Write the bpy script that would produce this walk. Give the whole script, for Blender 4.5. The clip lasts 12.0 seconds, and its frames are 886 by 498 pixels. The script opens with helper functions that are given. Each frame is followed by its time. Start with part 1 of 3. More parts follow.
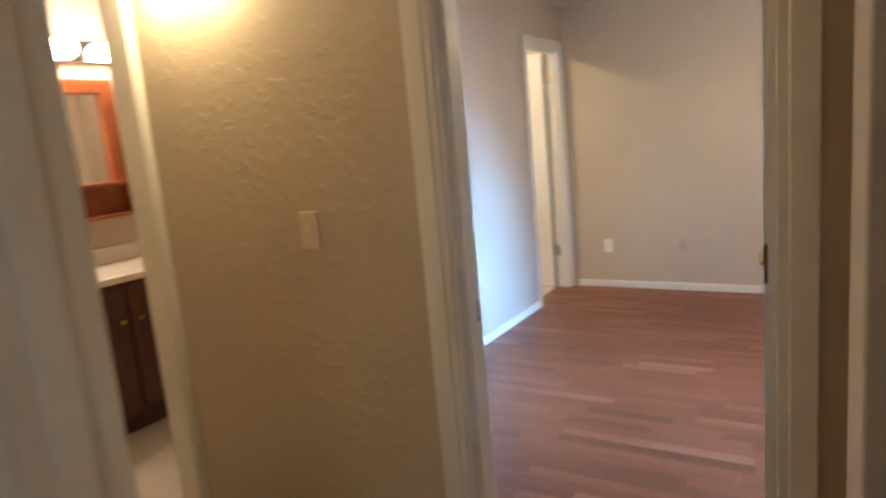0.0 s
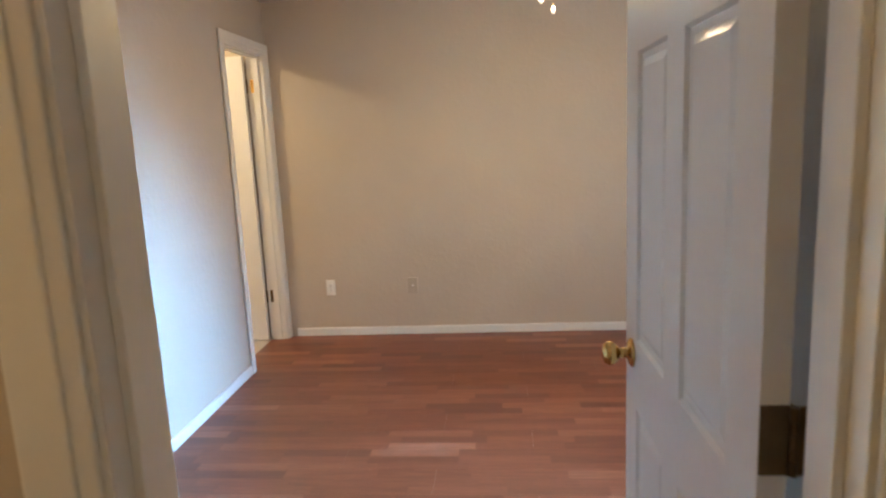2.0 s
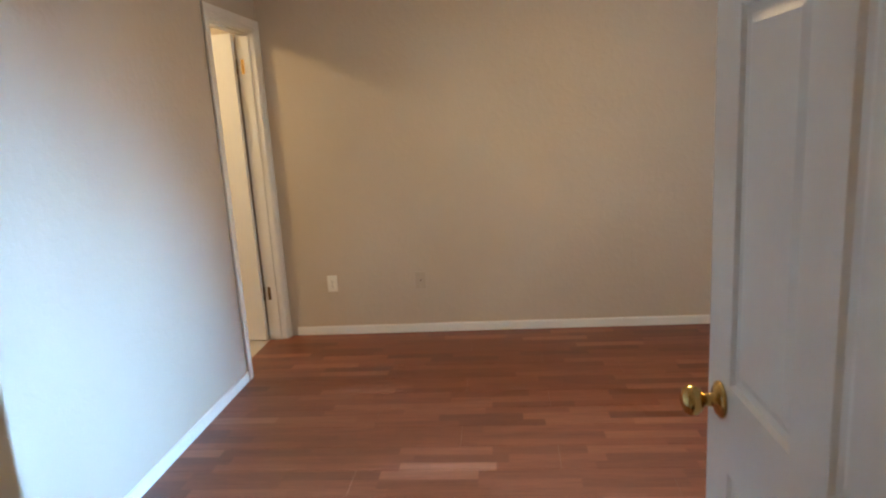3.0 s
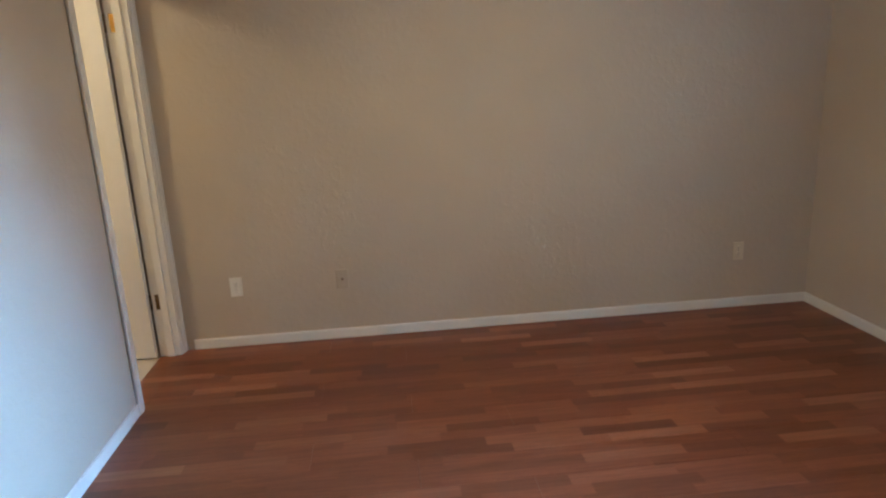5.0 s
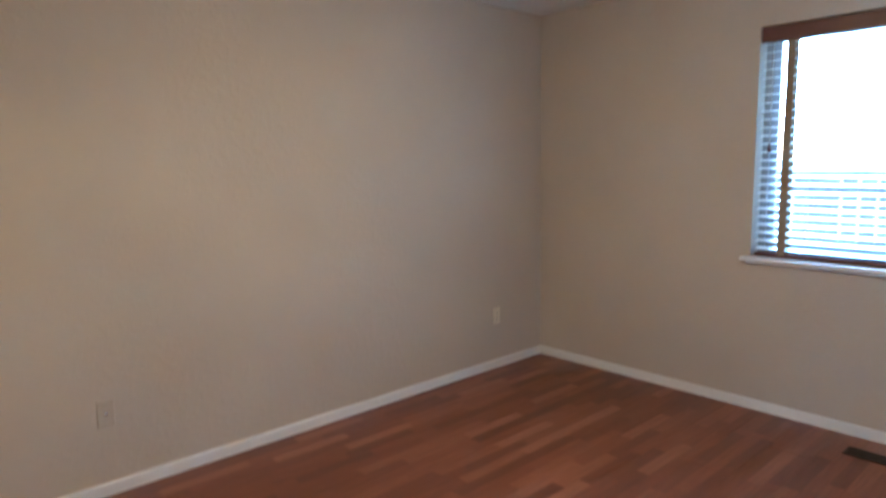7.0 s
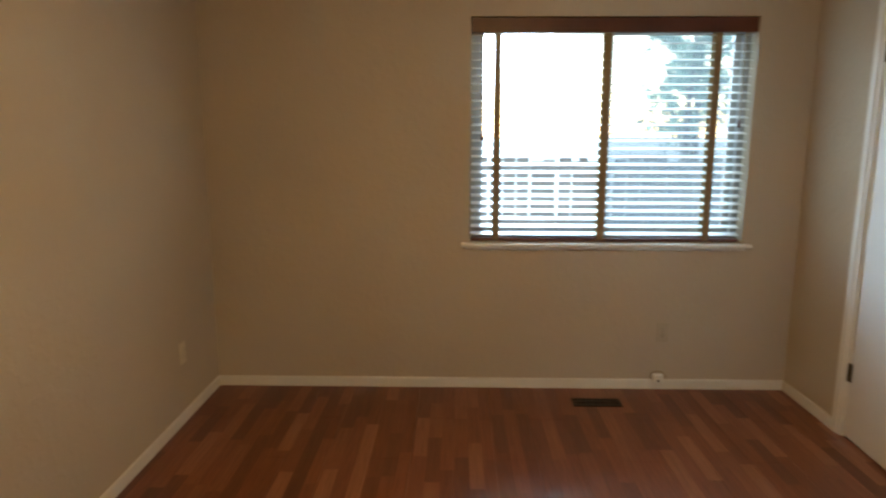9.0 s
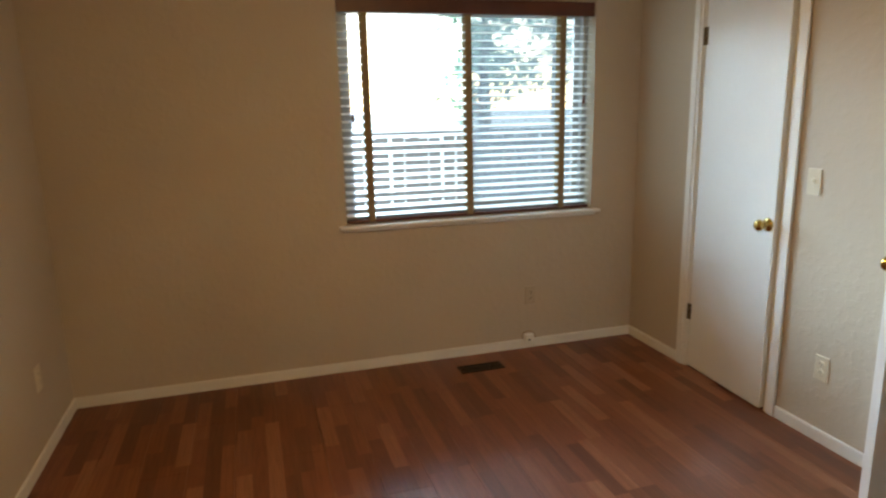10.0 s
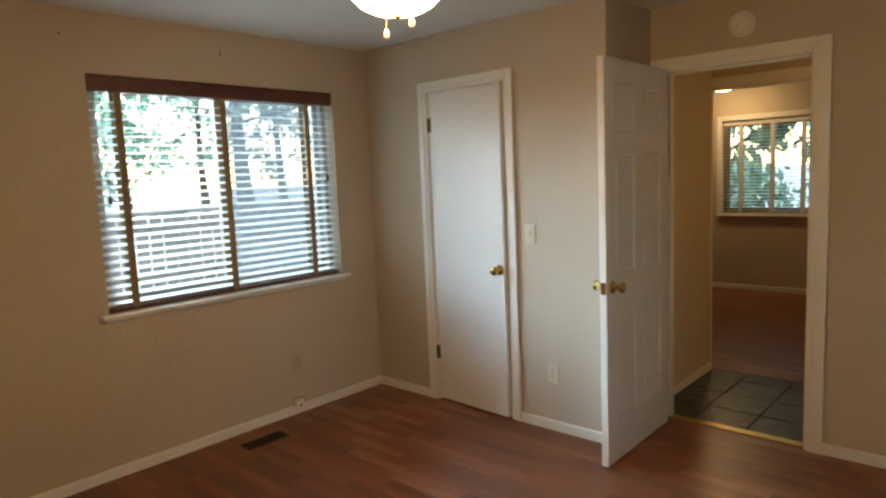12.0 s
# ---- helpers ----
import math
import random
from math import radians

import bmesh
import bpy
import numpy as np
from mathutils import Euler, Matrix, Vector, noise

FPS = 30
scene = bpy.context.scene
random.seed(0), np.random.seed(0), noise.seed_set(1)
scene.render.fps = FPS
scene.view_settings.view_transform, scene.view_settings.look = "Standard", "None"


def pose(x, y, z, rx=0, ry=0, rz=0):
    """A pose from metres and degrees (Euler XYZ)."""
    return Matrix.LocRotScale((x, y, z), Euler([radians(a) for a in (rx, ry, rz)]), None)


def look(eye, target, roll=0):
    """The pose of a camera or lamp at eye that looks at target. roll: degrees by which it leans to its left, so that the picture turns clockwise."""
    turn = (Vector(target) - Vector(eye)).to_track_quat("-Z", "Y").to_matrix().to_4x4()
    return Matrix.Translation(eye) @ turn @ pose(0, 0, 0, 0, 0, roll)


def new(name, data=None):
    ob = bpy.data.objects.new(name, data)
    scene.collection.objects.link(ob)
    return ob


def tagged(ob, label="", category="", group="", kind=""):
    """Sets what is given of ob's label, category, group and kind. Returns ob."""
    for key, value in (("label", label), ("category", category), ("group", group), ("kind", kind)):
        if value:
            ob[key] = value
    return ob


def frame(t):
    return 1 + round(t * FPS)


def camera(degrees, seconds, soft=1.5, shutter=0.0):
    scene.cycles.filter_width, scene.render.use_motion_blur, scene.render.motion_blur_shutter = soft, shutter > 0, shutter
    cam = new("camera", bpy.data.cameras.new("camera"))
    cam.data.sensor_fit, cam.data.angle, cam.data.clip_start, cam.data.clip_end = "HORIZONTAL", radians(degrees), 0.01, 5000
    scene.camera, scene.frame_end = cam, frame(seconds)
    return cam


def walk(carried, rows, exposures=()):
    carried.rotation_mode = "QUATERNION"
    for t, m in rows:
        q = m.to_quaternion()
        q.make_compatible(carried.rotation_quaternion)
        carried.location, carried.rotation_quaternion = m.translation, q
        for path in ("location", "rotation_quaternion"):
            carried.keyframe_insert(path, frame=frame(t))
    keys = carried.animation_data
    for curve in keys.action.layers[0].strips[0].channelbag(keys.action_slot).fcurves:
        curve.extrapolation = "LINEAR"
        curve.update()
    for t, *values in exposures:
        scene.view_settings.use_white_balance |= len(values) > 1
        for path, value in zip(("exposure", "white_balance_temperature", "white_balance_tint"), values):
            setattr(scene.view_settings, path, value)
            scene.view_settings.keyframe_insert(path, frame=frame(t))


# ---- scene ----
# Plan: x east, y north; west wall x=0, doorway wall y=0, window in the east wall, hall to the south.
XE, YN, YC, XR, CEIL = 3.87, 3.85, 0.535, 2.02, 2.39

cam = camera(69.0, 12.0, soft=2.2, shutter=0.4)
PATH = [
    (0, (2.053, -1.529, 1.393), (0.999, 0.137, 1.058), -5.2),
    (0.5, (1.820, -1.303, 1.394), (1.241, 0.581, 1.052), -5.7),
    (1, (1.619, -1.127, 1.404), (1.409, 0.825, 1.022), -4.1),
    (1.2, (1.568, -1.075, 1.412), (1.421, 0.885, 1.038), -3.8),
    (1.5, (1.564, -0.972, 1.409), (1.449, 0.993, 1.052), -2.9),
    (2, (1.603, -0.704, 1.431), (1.421, 1.258, 1.085), -2.7),
    (2.5, (1.556, -0.555, 1.441), (1.347, 1.398, 1.062), -2.7),
    (2.7, (1.538, -0.486, 1.446), (1.327, 1.463, 1.052), -3.0),
    (4.5, (1.390, 0.132, 1.390), (1.483, 2.085, 0.966), -4.6),
    (5, (1.224, 0.158, 1.447), (1.397, 2.088, 0.955), -2.7),
    (5.5, (0.999, 0.432, 1.520), (1.233, 2.335, 0.951), -1.0),
    (6, (0.854, 0.527, 1.509), (1.399, 2.368, 0.949), -0.6),
    (6.5, (0.594, 0.563, 1.582), (1.543, 2.249, 1.074), -2.6),
    (7, (0.254, 0.910, 1.417), (1.585, 2.378, 1.145), -1.0),
    (7.2, (0.183, 1.139, 1.395), (1.636, 2.507, 1.267), -1.5),
    (8.8, (0.244, 2.394, 1.516), (2.203, 2.574, 1.157), 0.0),
    (9, (0.270, 2.455, 1.476), (2.238, 2.492, 1.120), 0.1),
    (9.5, (0.236, 2.659, 1.527), (2.167, 2.375, 1.092), -1.3),
    (10, (0.309, 2.879, 1.496), (2.181, 2.321, 1.069), -1.3),
    (10.5, (0.420, 3.139, 1.482), (2.204, 2.282, 1.192), -1.2),
    (11, (0.443, 3.389, 1.514), (2.092, 2.284, 1.268), -1.6),
    (11.5, (0.441, 3.555, 1.519), (1.890, 2.204, 1.247), -0.9),
    (12, (0.392, 3.636, 1.510), (1.726, 2.163, 1.282), -2.4),
]
EXPO = [
    (0.0, 3.9, 6000, 10), (1.5, 3.85, 6100, 10), (2.7, 3.6, 7000, 10), (4.4, 3.05, 6300, 8), (5.5, 3.4, 6200, 8), (6.5, 3.5, 5850, 10),
    (7.2, 3.55, 5800, 10), (8.8, 2.9, 10200, 12), (9.5, 2.8, 12200, 15), (11.0, 2.75, 12000, 15), (12.0, 2.75, 12000, 15),
]
walk(cam, [(t, look(eye, target, roll)) for t, eye, target, roll in PATH], EXPO)

# ---- light ----
SUN_EL, SUN_AZ = 22.0, 80.0   # bright thin overcast in the east; compass degrees, north is +y
world = bpy.data.worlds.new("world")
scene.world = world
world.use_nodes = True
wn = world.node_tree.nodes
sky = wn.new("ShaderNodeTexSky")
sky.sky_type, sky.sun_disc = "NISHITA", False
sky.dust_density, sky.ozone_density = 0.2, 4.0
sky.sun_elevation, sky.sun_rotation = radians(SUN_EL), radians(SUN_AZ)
world.node_tree.links.new(sky.outputs[0], wn["Background"].inputs[0])
wn["Background"].inputs[1].default_value = 0.15
sun = bpy.data.lights.new("sun", "SUN")
sun.energy, sun.angle, sun.color = 4.3, radians(45), (0.22, 0.52, 1.0)
az, el = radians(SUN_AZ), radians(SUN_EL)
new("sun", sun).matrix_world = look((40 * math.sin(az), 40 * math.cos(az), 40 * math.tan(el)), (0, 0, 0))
LAMP_BOWL, LAMP_SCONCE, LAMP_BATH, LAMP_ENSUITE, LAMP_BED2 = 8.0, 3.9, 4.5, 8.5, 5.0
WARM = (1.0, 0.75, 0.43)


# ---- materials ----
def mat(name, base, rough=0.5, metal=0.0, spec=0.5):
    m = bpy.data.materials.new(name)
    m.use_nodes = True
    b = m.node_tree.nodes["Principled BSDF"]
    b.inputs["Base Color"].default_value = (*base, 1)
    b.inputs["Roughness"].default_value = rough
    b.inputs["Metallic"].default_value = metal
    b.inputs["Specular IOR Level"].default_value = spec
    return m


class Nodes:
    """Short hand for node trees."""

    def __init__(self, m):
        self.t = m.node_tree
        self.b = self.t.nodes["Principled BSDF"]

    def n(self, kind, **values):
        node = self.t.nodes.new("ShaderNode" + kind)
        for k, v in values.items():
            setattr(node, k, v)
        return node

    def link(self, a, b):
        self.t.links.new(a, b)

    def math(self, op, a, b=None):
        node = self.n("Math", operation=op)
        for i, v in enumerate((a, b)):
            if v is None:
                continue
            if isinstance(v, (int, float)):
                node.inputs[i].default_value = v
            else:
                self.link(v, node.inputs[i])
        return node.outputs[0]

    def pos(self, scale=(1, 1, 1), local=False):
        src = self.n("TexCoord").outputs["Object"] if local else self.n("NewGeometry").outputs["Position"]
        mp = self.n("Mapping")
        mp.inputs["Scale"].default_value = scale
        self.link(src, mp.inputs["Vector"])
        return mp.outputs[0]

    def noise(self, scale, detail=3.0, vec=None, rough=0.5):
        node = self.n("TexNoise")
        node.inputs["Scale"].default_value = scale
        node.inputs["Detail"].default_value = detail
        node.inputs["Roughness"].default_value = rough
        self.link(vec if vec is not None else self.pos(), node.inputs["Vector"])
        return node.outputs["Fac"]

    def ramp(self, fac, stops):
        node = self.n("ValToRGB")
        el = node.color_ramp.elements
        while len(el) < len(stops):
            el.new(0.5)
        for e, (p, c) in zip(el, stops):
            e.position, e.color = p, (*c, 1) if len(c) == 3 else c
        self.link(fac, node.inputs[0])
        return node.outputs[0]

    def mix(self, fac, a, b, blend="MIX"):
        node = self.n("MixRGB", blend_type=blend)
        for i, v in zip((0, 1, 2), (fac, a, b)):
            if isinstance(v, (int, float)):
                node.inputs[i].default_value = v
            elif isinstance(v, tuple):
                node.inputs[i].default_value = (*v, 1)
            else:
                self.link(v, node.inputs[i])
        return node.outputs[0]

    def bump(self, height, strength, distance):
        node = self.n("Bump")
        node.inputs["Strength"].default_value = strength
        node.inputs["Distance"].default_value = distance
        self.link(height, node.inputs["Height"])
        self.link(node.outputs[0], self.b.inputs["Normal"])


def mottled(name, base, rough, spread=0.06, scale=3.0, fine=60.0, bump=0.0, metal=0.0, local=False, spec=0.5):
    """A surface with broad mottling, fine grain and light relief."""
    m = mat(name, base, rough, metal, spec)
    k = Nodes(m)
    p = k.pos(local=local)
    lo = tuple(max(0.0, c * (1 - spread)) for c in base)
    hi = tuple(min(1.0, c * (1 + spread)) for c in base)
    broad = k.ramp(k.noise(scale, 4, p), [(0.3, lo), (0.7, hi)])
    grain = k.ramp(k.noise(fine, 3, p), [(0.3, (1 - 0.6 * min(spread, 0.12),) * 3), (0.7, (1.0,) * 3)])
    k.link(k.mix(1.0, broad, grain, "MULTIPLY"), k.b.inputs["Base Color"])
    r = k.ramp(k.noise(scale * 2.3, 3, p), [(0.3, (max(rough - 0.06, 0.295) if rough > 0.29 else rough * 0.8,) * 3), (0.7, (min(rough + 0.08, 1) if rough > 0.29 else min(rough * 1.2, 0.26),) * 3)])
    k.link(r, k.b.inputs["Roughness"])
    if bump:
        k.bump(k.noise(fine, 4, p), 0.5, bump)
    return m


def wall_paint(name, base, strength=0.32, relief=0.0018):
    """Rolled paint over a hand-trowelled knockdown texture."""
    m = mat(name, base, 0.62, 0, 0.35)
    k = Nodes(m)
    p = k.pos()
    blob = k.ramp(k.noise(26, 2.5, p, 0.45), [(0.50, (0, 0, 0)), (0.60, (1, 1, 1))])
    ridge = k.noise(95, 3, p)
    height = k.mix(0.22, blob, ridge)
    k.bump(height, strength, relief)
    lo, hi = tuple(c * 0.95 for c in base), tuple(min(c * 1.04, 1) for c in base)
    k.link(k.ramp(k.noise(1.4, 5, p), [(0.3, lo), (0.7, hi)]), k.b.inputs["Base Color"])
    return m


M_WALL = wall_paint("wall_paint", (0.53, 0.445, 0.345))
M_WALL_HALL = wall_paint("hall_wall_paint", (0.53, 0.445, 0.345), 0.42, 0.0025)
M_CEIL = wall_paint("ceiling_paint", (0.66, 0.62, 0.56))
M_TRIM = mottled("trim_paint", (0.78, 0.755, 0.70), 0.35, 0.04, 2.5, 40, 0.0003)
M_DOOR = mottled("door_paint", (0.76, 0.74, 0.70), 0.36, 0.03, 2.0, 45, 0.0003)
M_BRASS = mottled("aged_brass", (0.62, 0.42, 0.16), 0.22, 0.15, 30, 200, 0.0, 1.0)
M_BRONZE = mottled("dark_hinge_metal", (0.16, 0.105, 0.055), 0.38, 0.2, 25, 160, 0.0, 1.0)
M_PLATE = mottled("white_plastic", (0.80, 0.78, 0.72), 0.35, 0.03, 20, 100)
M_IVORY = mottled("ivory_plastic", (0.66, 0.58, 0.44), 0.4, 0.04, 20, 100)
M_TAN = mottled("painted_plate", (0.47, 0.39, 0.29), 0.5, 0.04, 20, 100)
# near-black colour painted in for the shade inside small hollows
M_DARK = mat("hollow_shade", (0.02, 0.018, 0.015), 0.7)
M_RUBBER = mat("dark_gap", (0.03, 0.026, 0.022), 0.8)
M_VALANCE = mottled("mahogany_stain", (0.115, 0.033, 0.018), 0.38, 0.25, 6, 90, 0.0004)
M_SLAT = mottled("blind_slat_paint", (0.74, 0.72, 0.67), 0.4, 0.05, 8, 60)
M_TAPE = mottled("brown_cloth_tape", (0.27, 0.18, 0.09), 0.85, 0.15, 40, 500, 0.0003)
M_SASH = mottled("window_aluminium", (0.33, 0.31, 0.29), 0.4, 0.04, 6, 60)
M_VENT = mottled("brown_register_metal", (0.045, 0.028, 0.018), 0.4, 0.2, 20, 120, 0.0, 0.6)
M_CHROME = mottled("chrome", (0.7, 0.7, 0.7), 0.12, 0.04, 20, 100, 0, 1.0)
M_COUNTER = mottled("white_counter", (0.75, 0.70, 0.62), 0.25, 0.04, 9, 80)
M_VANITY = mottled("dark_vanity_wood", (0.085, 0.03, 0.016), 0.4, 0.3, 5, 60, 0.0003)
M_CHERRY = mottled("orange_cherry_wood", (0.36, 0.10, 0.03), 0.35, 0.25, 6, 70, 0.0003)
M_BATHTILE = mottled("pale_bath_tile", (0.55, 0.49, 0.42), 0.35, 0.06, 4, 50)
M_BARK = mottled("bark", (0.11, 0.08, 0.06), 0.9, 0.35, 6, 30, 0.01)
M_FENCE = mottled("weathered_cedar", (0.25, 0.22, 0.20), 0.85, 0.3, 3, 40, 0.002, local=True)
M_LAWN = mottled("pale_gravel", (0.36, 0.35, 0.31), 0.95, 0.2, 1.2, 30, 0.01)
M_CONCRETE = mottled("pale_concrete", (0.42, 0.41, 0.39), 0.85, 0.12, 1.5, 40, 0.002)
M_SIDING = mottled("neighbour_siding", (0.45, 0.44, 0.42), 0.8, 0.08, 1.5, 30, 0.002)
M_ROOF = mottled("grey_shingle", (0.12, 0.115, 0.11), 0.9, 0.2, 3, 40, 0.004)


def emitter(name, colour, strength):
    m = mat(name, (0.85, 0.83, 0.78), 0.35)
    b = m.node_tree.nodes["Principled BSDF"]
    b.inputs["Emission Color"].default_value = (*colour, 1)
    b.inputs["Emission Strength"].default_value = strength
    return m


M_BOWL = emitter("lit_frosted_bowl", WARM, LAMP_BOWL)
M_GLOBE = emitter("lit_sconce_globe", (1.0, 0.74, 0.38), LAMP_SCONCE)
M_BULB = emitter("lit_vanity_bulb", (1.0, 0.78, 0.55), LAMP_BATH)
M_ENSUITE = emitter("lit_ensuite_globe", (1.0, 0.80, 0.50), LAMP_ENSUITE)
M_DOME2 = emitter("lit_bedroom_dome", (1.0, 0.84, 0.62), LAMP_BED2)

M_GLASS = mat("window_glass", (1, 1, 1), 0.02)
M_GLASS.node_tree.nodes["Principled BSDF"].inputs["Transmission Weight"].default_value = 1.0
M_GLASS.node_tree.nodes["Principled BSDF"].inputs["IOR"].default_value = 1.1
M_MIRROR = mat("mirror", (0.9, 0.9, 0.9), 0.02, 1.0)


def laminate(name):
    """Three-strip cherry laminate: strips 65 mm wide of random length, printed across each plank."""
    m = mat(name, (0.2, 0.08, 0.045), 0.3, 0, 0.42)
    k = Nodes(m)
    sep = k.n("SeparateXYZ")
    k.link(k.n("NewGeometry").outputs["Position"], sep.inputs[0])
    x, y = sep.outputs[0], sep.outputs[1]
    row = k.math("FLOOR", k.math("DIVIDE", y, 0.0645))
    wn1 = k.n("TexWhiteNoise", noise_dimensions="1D")
    k.link(row, wn1.inputs["W"])
    shift = k.math("MULTIPLY", wn1.outputs["Value"], 7.3)
    cell = k.math("FLOOR", k.math("DIVIDE", k.math("ADD", x, shift), 0.41))
    both = k.n("CombineXYZ")
    k.link(cell, both.inputs[0])
    k.link(row, both.inputs[1])
    wn2 = k.n("TexWhiteNoise", noise_dimensions="2D")
    k.link(both.outputs[0], wn2.inputs["Vector"])
    tone = k.ramp(wn2.outputs["Value"], [(0.0, (0.142, 0.043, 0.020)), (0.3, (0.188, 0.057, 0.026)), (0.7, (0.225, 0.071, 0.034)), (0.9, (0.268, 0.094, 0.049)), (1.0, (0.325, 0.130, 0.074))])
    off = k.n("VectorMath", operation="ADD")
    k.link(k.pos((1.0, 16.0, 1.0)), off.inputs[0])
    k.link(wn2.outputs["Color"], off.inputs[1])
    grain = k.noise(5.0, 6, off.outputs[0], 0.6)
    g = k.ramp(grain, [(0.25, (0.72, 0.67, 0.62)), (0.5, (0.97, 0.97, 0.97)), (0.75, (1.20, 1.23, 1.26))])
    pores = k.ramp(k.noise(40, 4, k.pos((1.0, 22.0, 1.0))), [(0.35, (0.82, 0.80, 0.78)), (0.55, (1, 1, 1))])
    col = k.mix(1.0, k.mix(1.0, tone, g, "MULTIPLY"), pores, "MULTIPLY")
    k.link(col, k.b.inputs["Base Color"])
    rg = k.ramp(k.noise(3.0, 4), [(0.3, (0.300,) * 3), (0.7, (0.345,) * 3)])
    k.link(rg, k.b.inputs["Roughness"])
    k.bump(grain, 0.10, 0.0006)
    return m


def slate(name):
    m = mat(name, (0.03, 0.035, 0.036), 0.22, 0, 0.35)
    k = Nodes(m)
    rnd = k.n("ObjectInfo").outputs["Random"]
    base = k.ramp(rnd, [(0.0, (0.014, 0.018, 0.020)), (0.5, (0.022, 0.028, 0.031)), (1.0, (0.036, 0.042, 0.044))])
    cleft = k.noise(9, 6, k.pos(), 0.6)
    k.link(k.mix(1.0, base, k.ramp(cleft, [(0.3, (0.6,) * 3), (0.7, (1.25,) * 3)]), "MULTIPLY"), k.b.inputs["Base Color"])
    k.link(k.ramp(cleft, [(0.3, (0.10,) * 3), (0.7, (0.20,) * 3)]), k.b.inputs["Roughness"])
    k.bump(cleft, 0.8, 0.018)
    return m


M_LAM = laminate("cherry_laminate")
M_SLATE = slate("dark_slate")
M_GROUT = mottled("dark_grout", (0.05, 0.05, 0.048), 0.9, 0.1, 10, 90)


def leaf_mat(name, base):
    m = mat(name, base, 0.6, 0, 0.3)
    k = Nodes(m)
    isl = k.n("NewGeometry").outputs["Random Per Island"]
    lo, hi = tuple(c * 0.55 for c in base), tuple(c * 1.5 for c in base)
    col = k.ramp(isl, [(0, lo), (1, hi)])
    k.link(col, k.b.inputs["Base Color"])
    tl, mx = k.n("BsdfTranslucent"), k.n("MixShader")
    k.link(col, tl.inputs["Color"])
    mx.inputs[0].default_value = 0.65
    k.link(k.b.outputs[0], mx.inputs[1])
    k.link(tl.outputs[0], mx.inputs[2])
    k.link(mx.outputs[0], k.t.nodes["Material Output"].inputs["Surface"])
    return m


M_LEAF = leaf_mat("leaves", (0.18, 0.32, 0.24))
M_NEEDLE = leaf_mat("needles", (0.17, 0.29, 0.24))


def screen_mat(name):
    """Fine insect mesh: mostly open, its threads pale grey in the daylight."""
    m = mat(name, (0.12, 0.13, 0.14), 0.7)
    k = Nodes(m)
    tr, tl, thread, mx = k.n("BsdfTransparent"), k.n("BsdfTranslucent"), k.n("MixShader"), k.n("MixShader")
    tl.inputs["Color"].default_value = (0.10, 0.11, 0.115, 1)
    thread.inputs[0].default_value = 0.5
    k.link(k.b.outputs[0], thread.inputs[1])
    k.link(tl.outputs[0], thread.inputs[2])
    mx.inputs[0].default_value = 0.48
    k.link(tr.outputs[0], mx.inputs[1])
    k.link(thread.outputs[0], mx.inputs[2])
    k.link(mx.outputs[0], k.t.nodes["Material Output"].inputs["Surface"])
    return m


M_SCREEN = screen_mat("insect_mesh")


# ---- mesh helpers ----
def box(bm, x0, x1, y0, y1, z0, z1, bevel=0.0, m=None):
    """Adds a box between the corners, its edges rounded by bevel."""
    r = bmesh.ops.create_cube(bm, size=1.0)
    vs = r["verts"]
    for v in vs:
        v.co = Vector(((x0 + x1) / 2 + v.co.x * (x1 - x0), (y0 + y1) / 2 + v.co.y * (y1 - y0), (z0 + z1) / 2 + v.co.z * (z1 - z0)))
    if bevel:
        es = list({e for v in vs for e in v.link_edges})
        out = bmesh.ops.bevel(bm, geom=es, offset=bevel, segments=2, affect="EDGES", profile=0.5)
        vs = list({v for f in out["faces"] for v in f.verts} | {v for v in vs if v.is_valid})
    if m is not None:
        bmesh.ops.transform(bm, matrix=m, verts=vs)
    return vs


def turned(bm, profile, segments=28, m=None):
    """A solid turned about z from (radius, height) pairs."""
    rings = []
    for r, z in profile:
        if r < 1e-5:
            rings.append([bm.verts.new((0, 0, z))])
        else:
            rings.append([bm.verts.new((r * math.cos(2 * math.pi * i / segments), r * math.sin(2 * math.pi * i / segments), z)) for i in range(segments)])
    for a, b in zip(rings, rings[1:]):
        for i in range(segments):
            j = (i + 1) % segments
            q = [a[i % len(a)], a[j % len(a)], b[j % len(b)], b[i % len(b)]]
            f = list(dict.fromkeys(q))
            if len(f) >= 3:
                bm.faces.new(f)
    if m is not None:
        bmesh.ops.transform(bm, matrix=m, verts=[v for ring in rings for v in ring])
    bmesh.ops.recalc_face_normals(bm, faces=bm.faces)
    return rings


def finish(bm, name, material, smooth=False):
    me = bpy.data.meshes.new(name)
    bm.to_mesh(me)
    bm.free()
    me.materials.append(material)
    if smooth:
        for p in me.polygons:
            p.use_smooth = True
    return me


def part(name, bm, material, parent, label="", smooth=False, m=None):
    """Links a bmesh as one mesh object under a thing or a part; coordinates are the parent's own."""
    ob = new(name, finish(bm, name, material, smooth))
    ob.parent = parent
    if m is not None:
        ob.matrix_basis = m
    return tagged(ob, label)


def thing(name, label, category, m=None, group="", kind=""):
    ob = new(name)
    ob.empty_display_size = 0.05
    if m is not None:
        ob.matrix_basis = m
    return tagged(ob, label, category, group, kind)


def solid(name, boxes, material, label, category, bevel=0.0, kind="structure", smooth=False):
    """One mesh of several boxes that butt against one another."""
    bm = bmesh.new()
    for b in boxes:
        box(bm, *b, bevel=bevel)
    return tagged(new(name, finish(bm, name, material, smooth)), label, category, kind=kind)


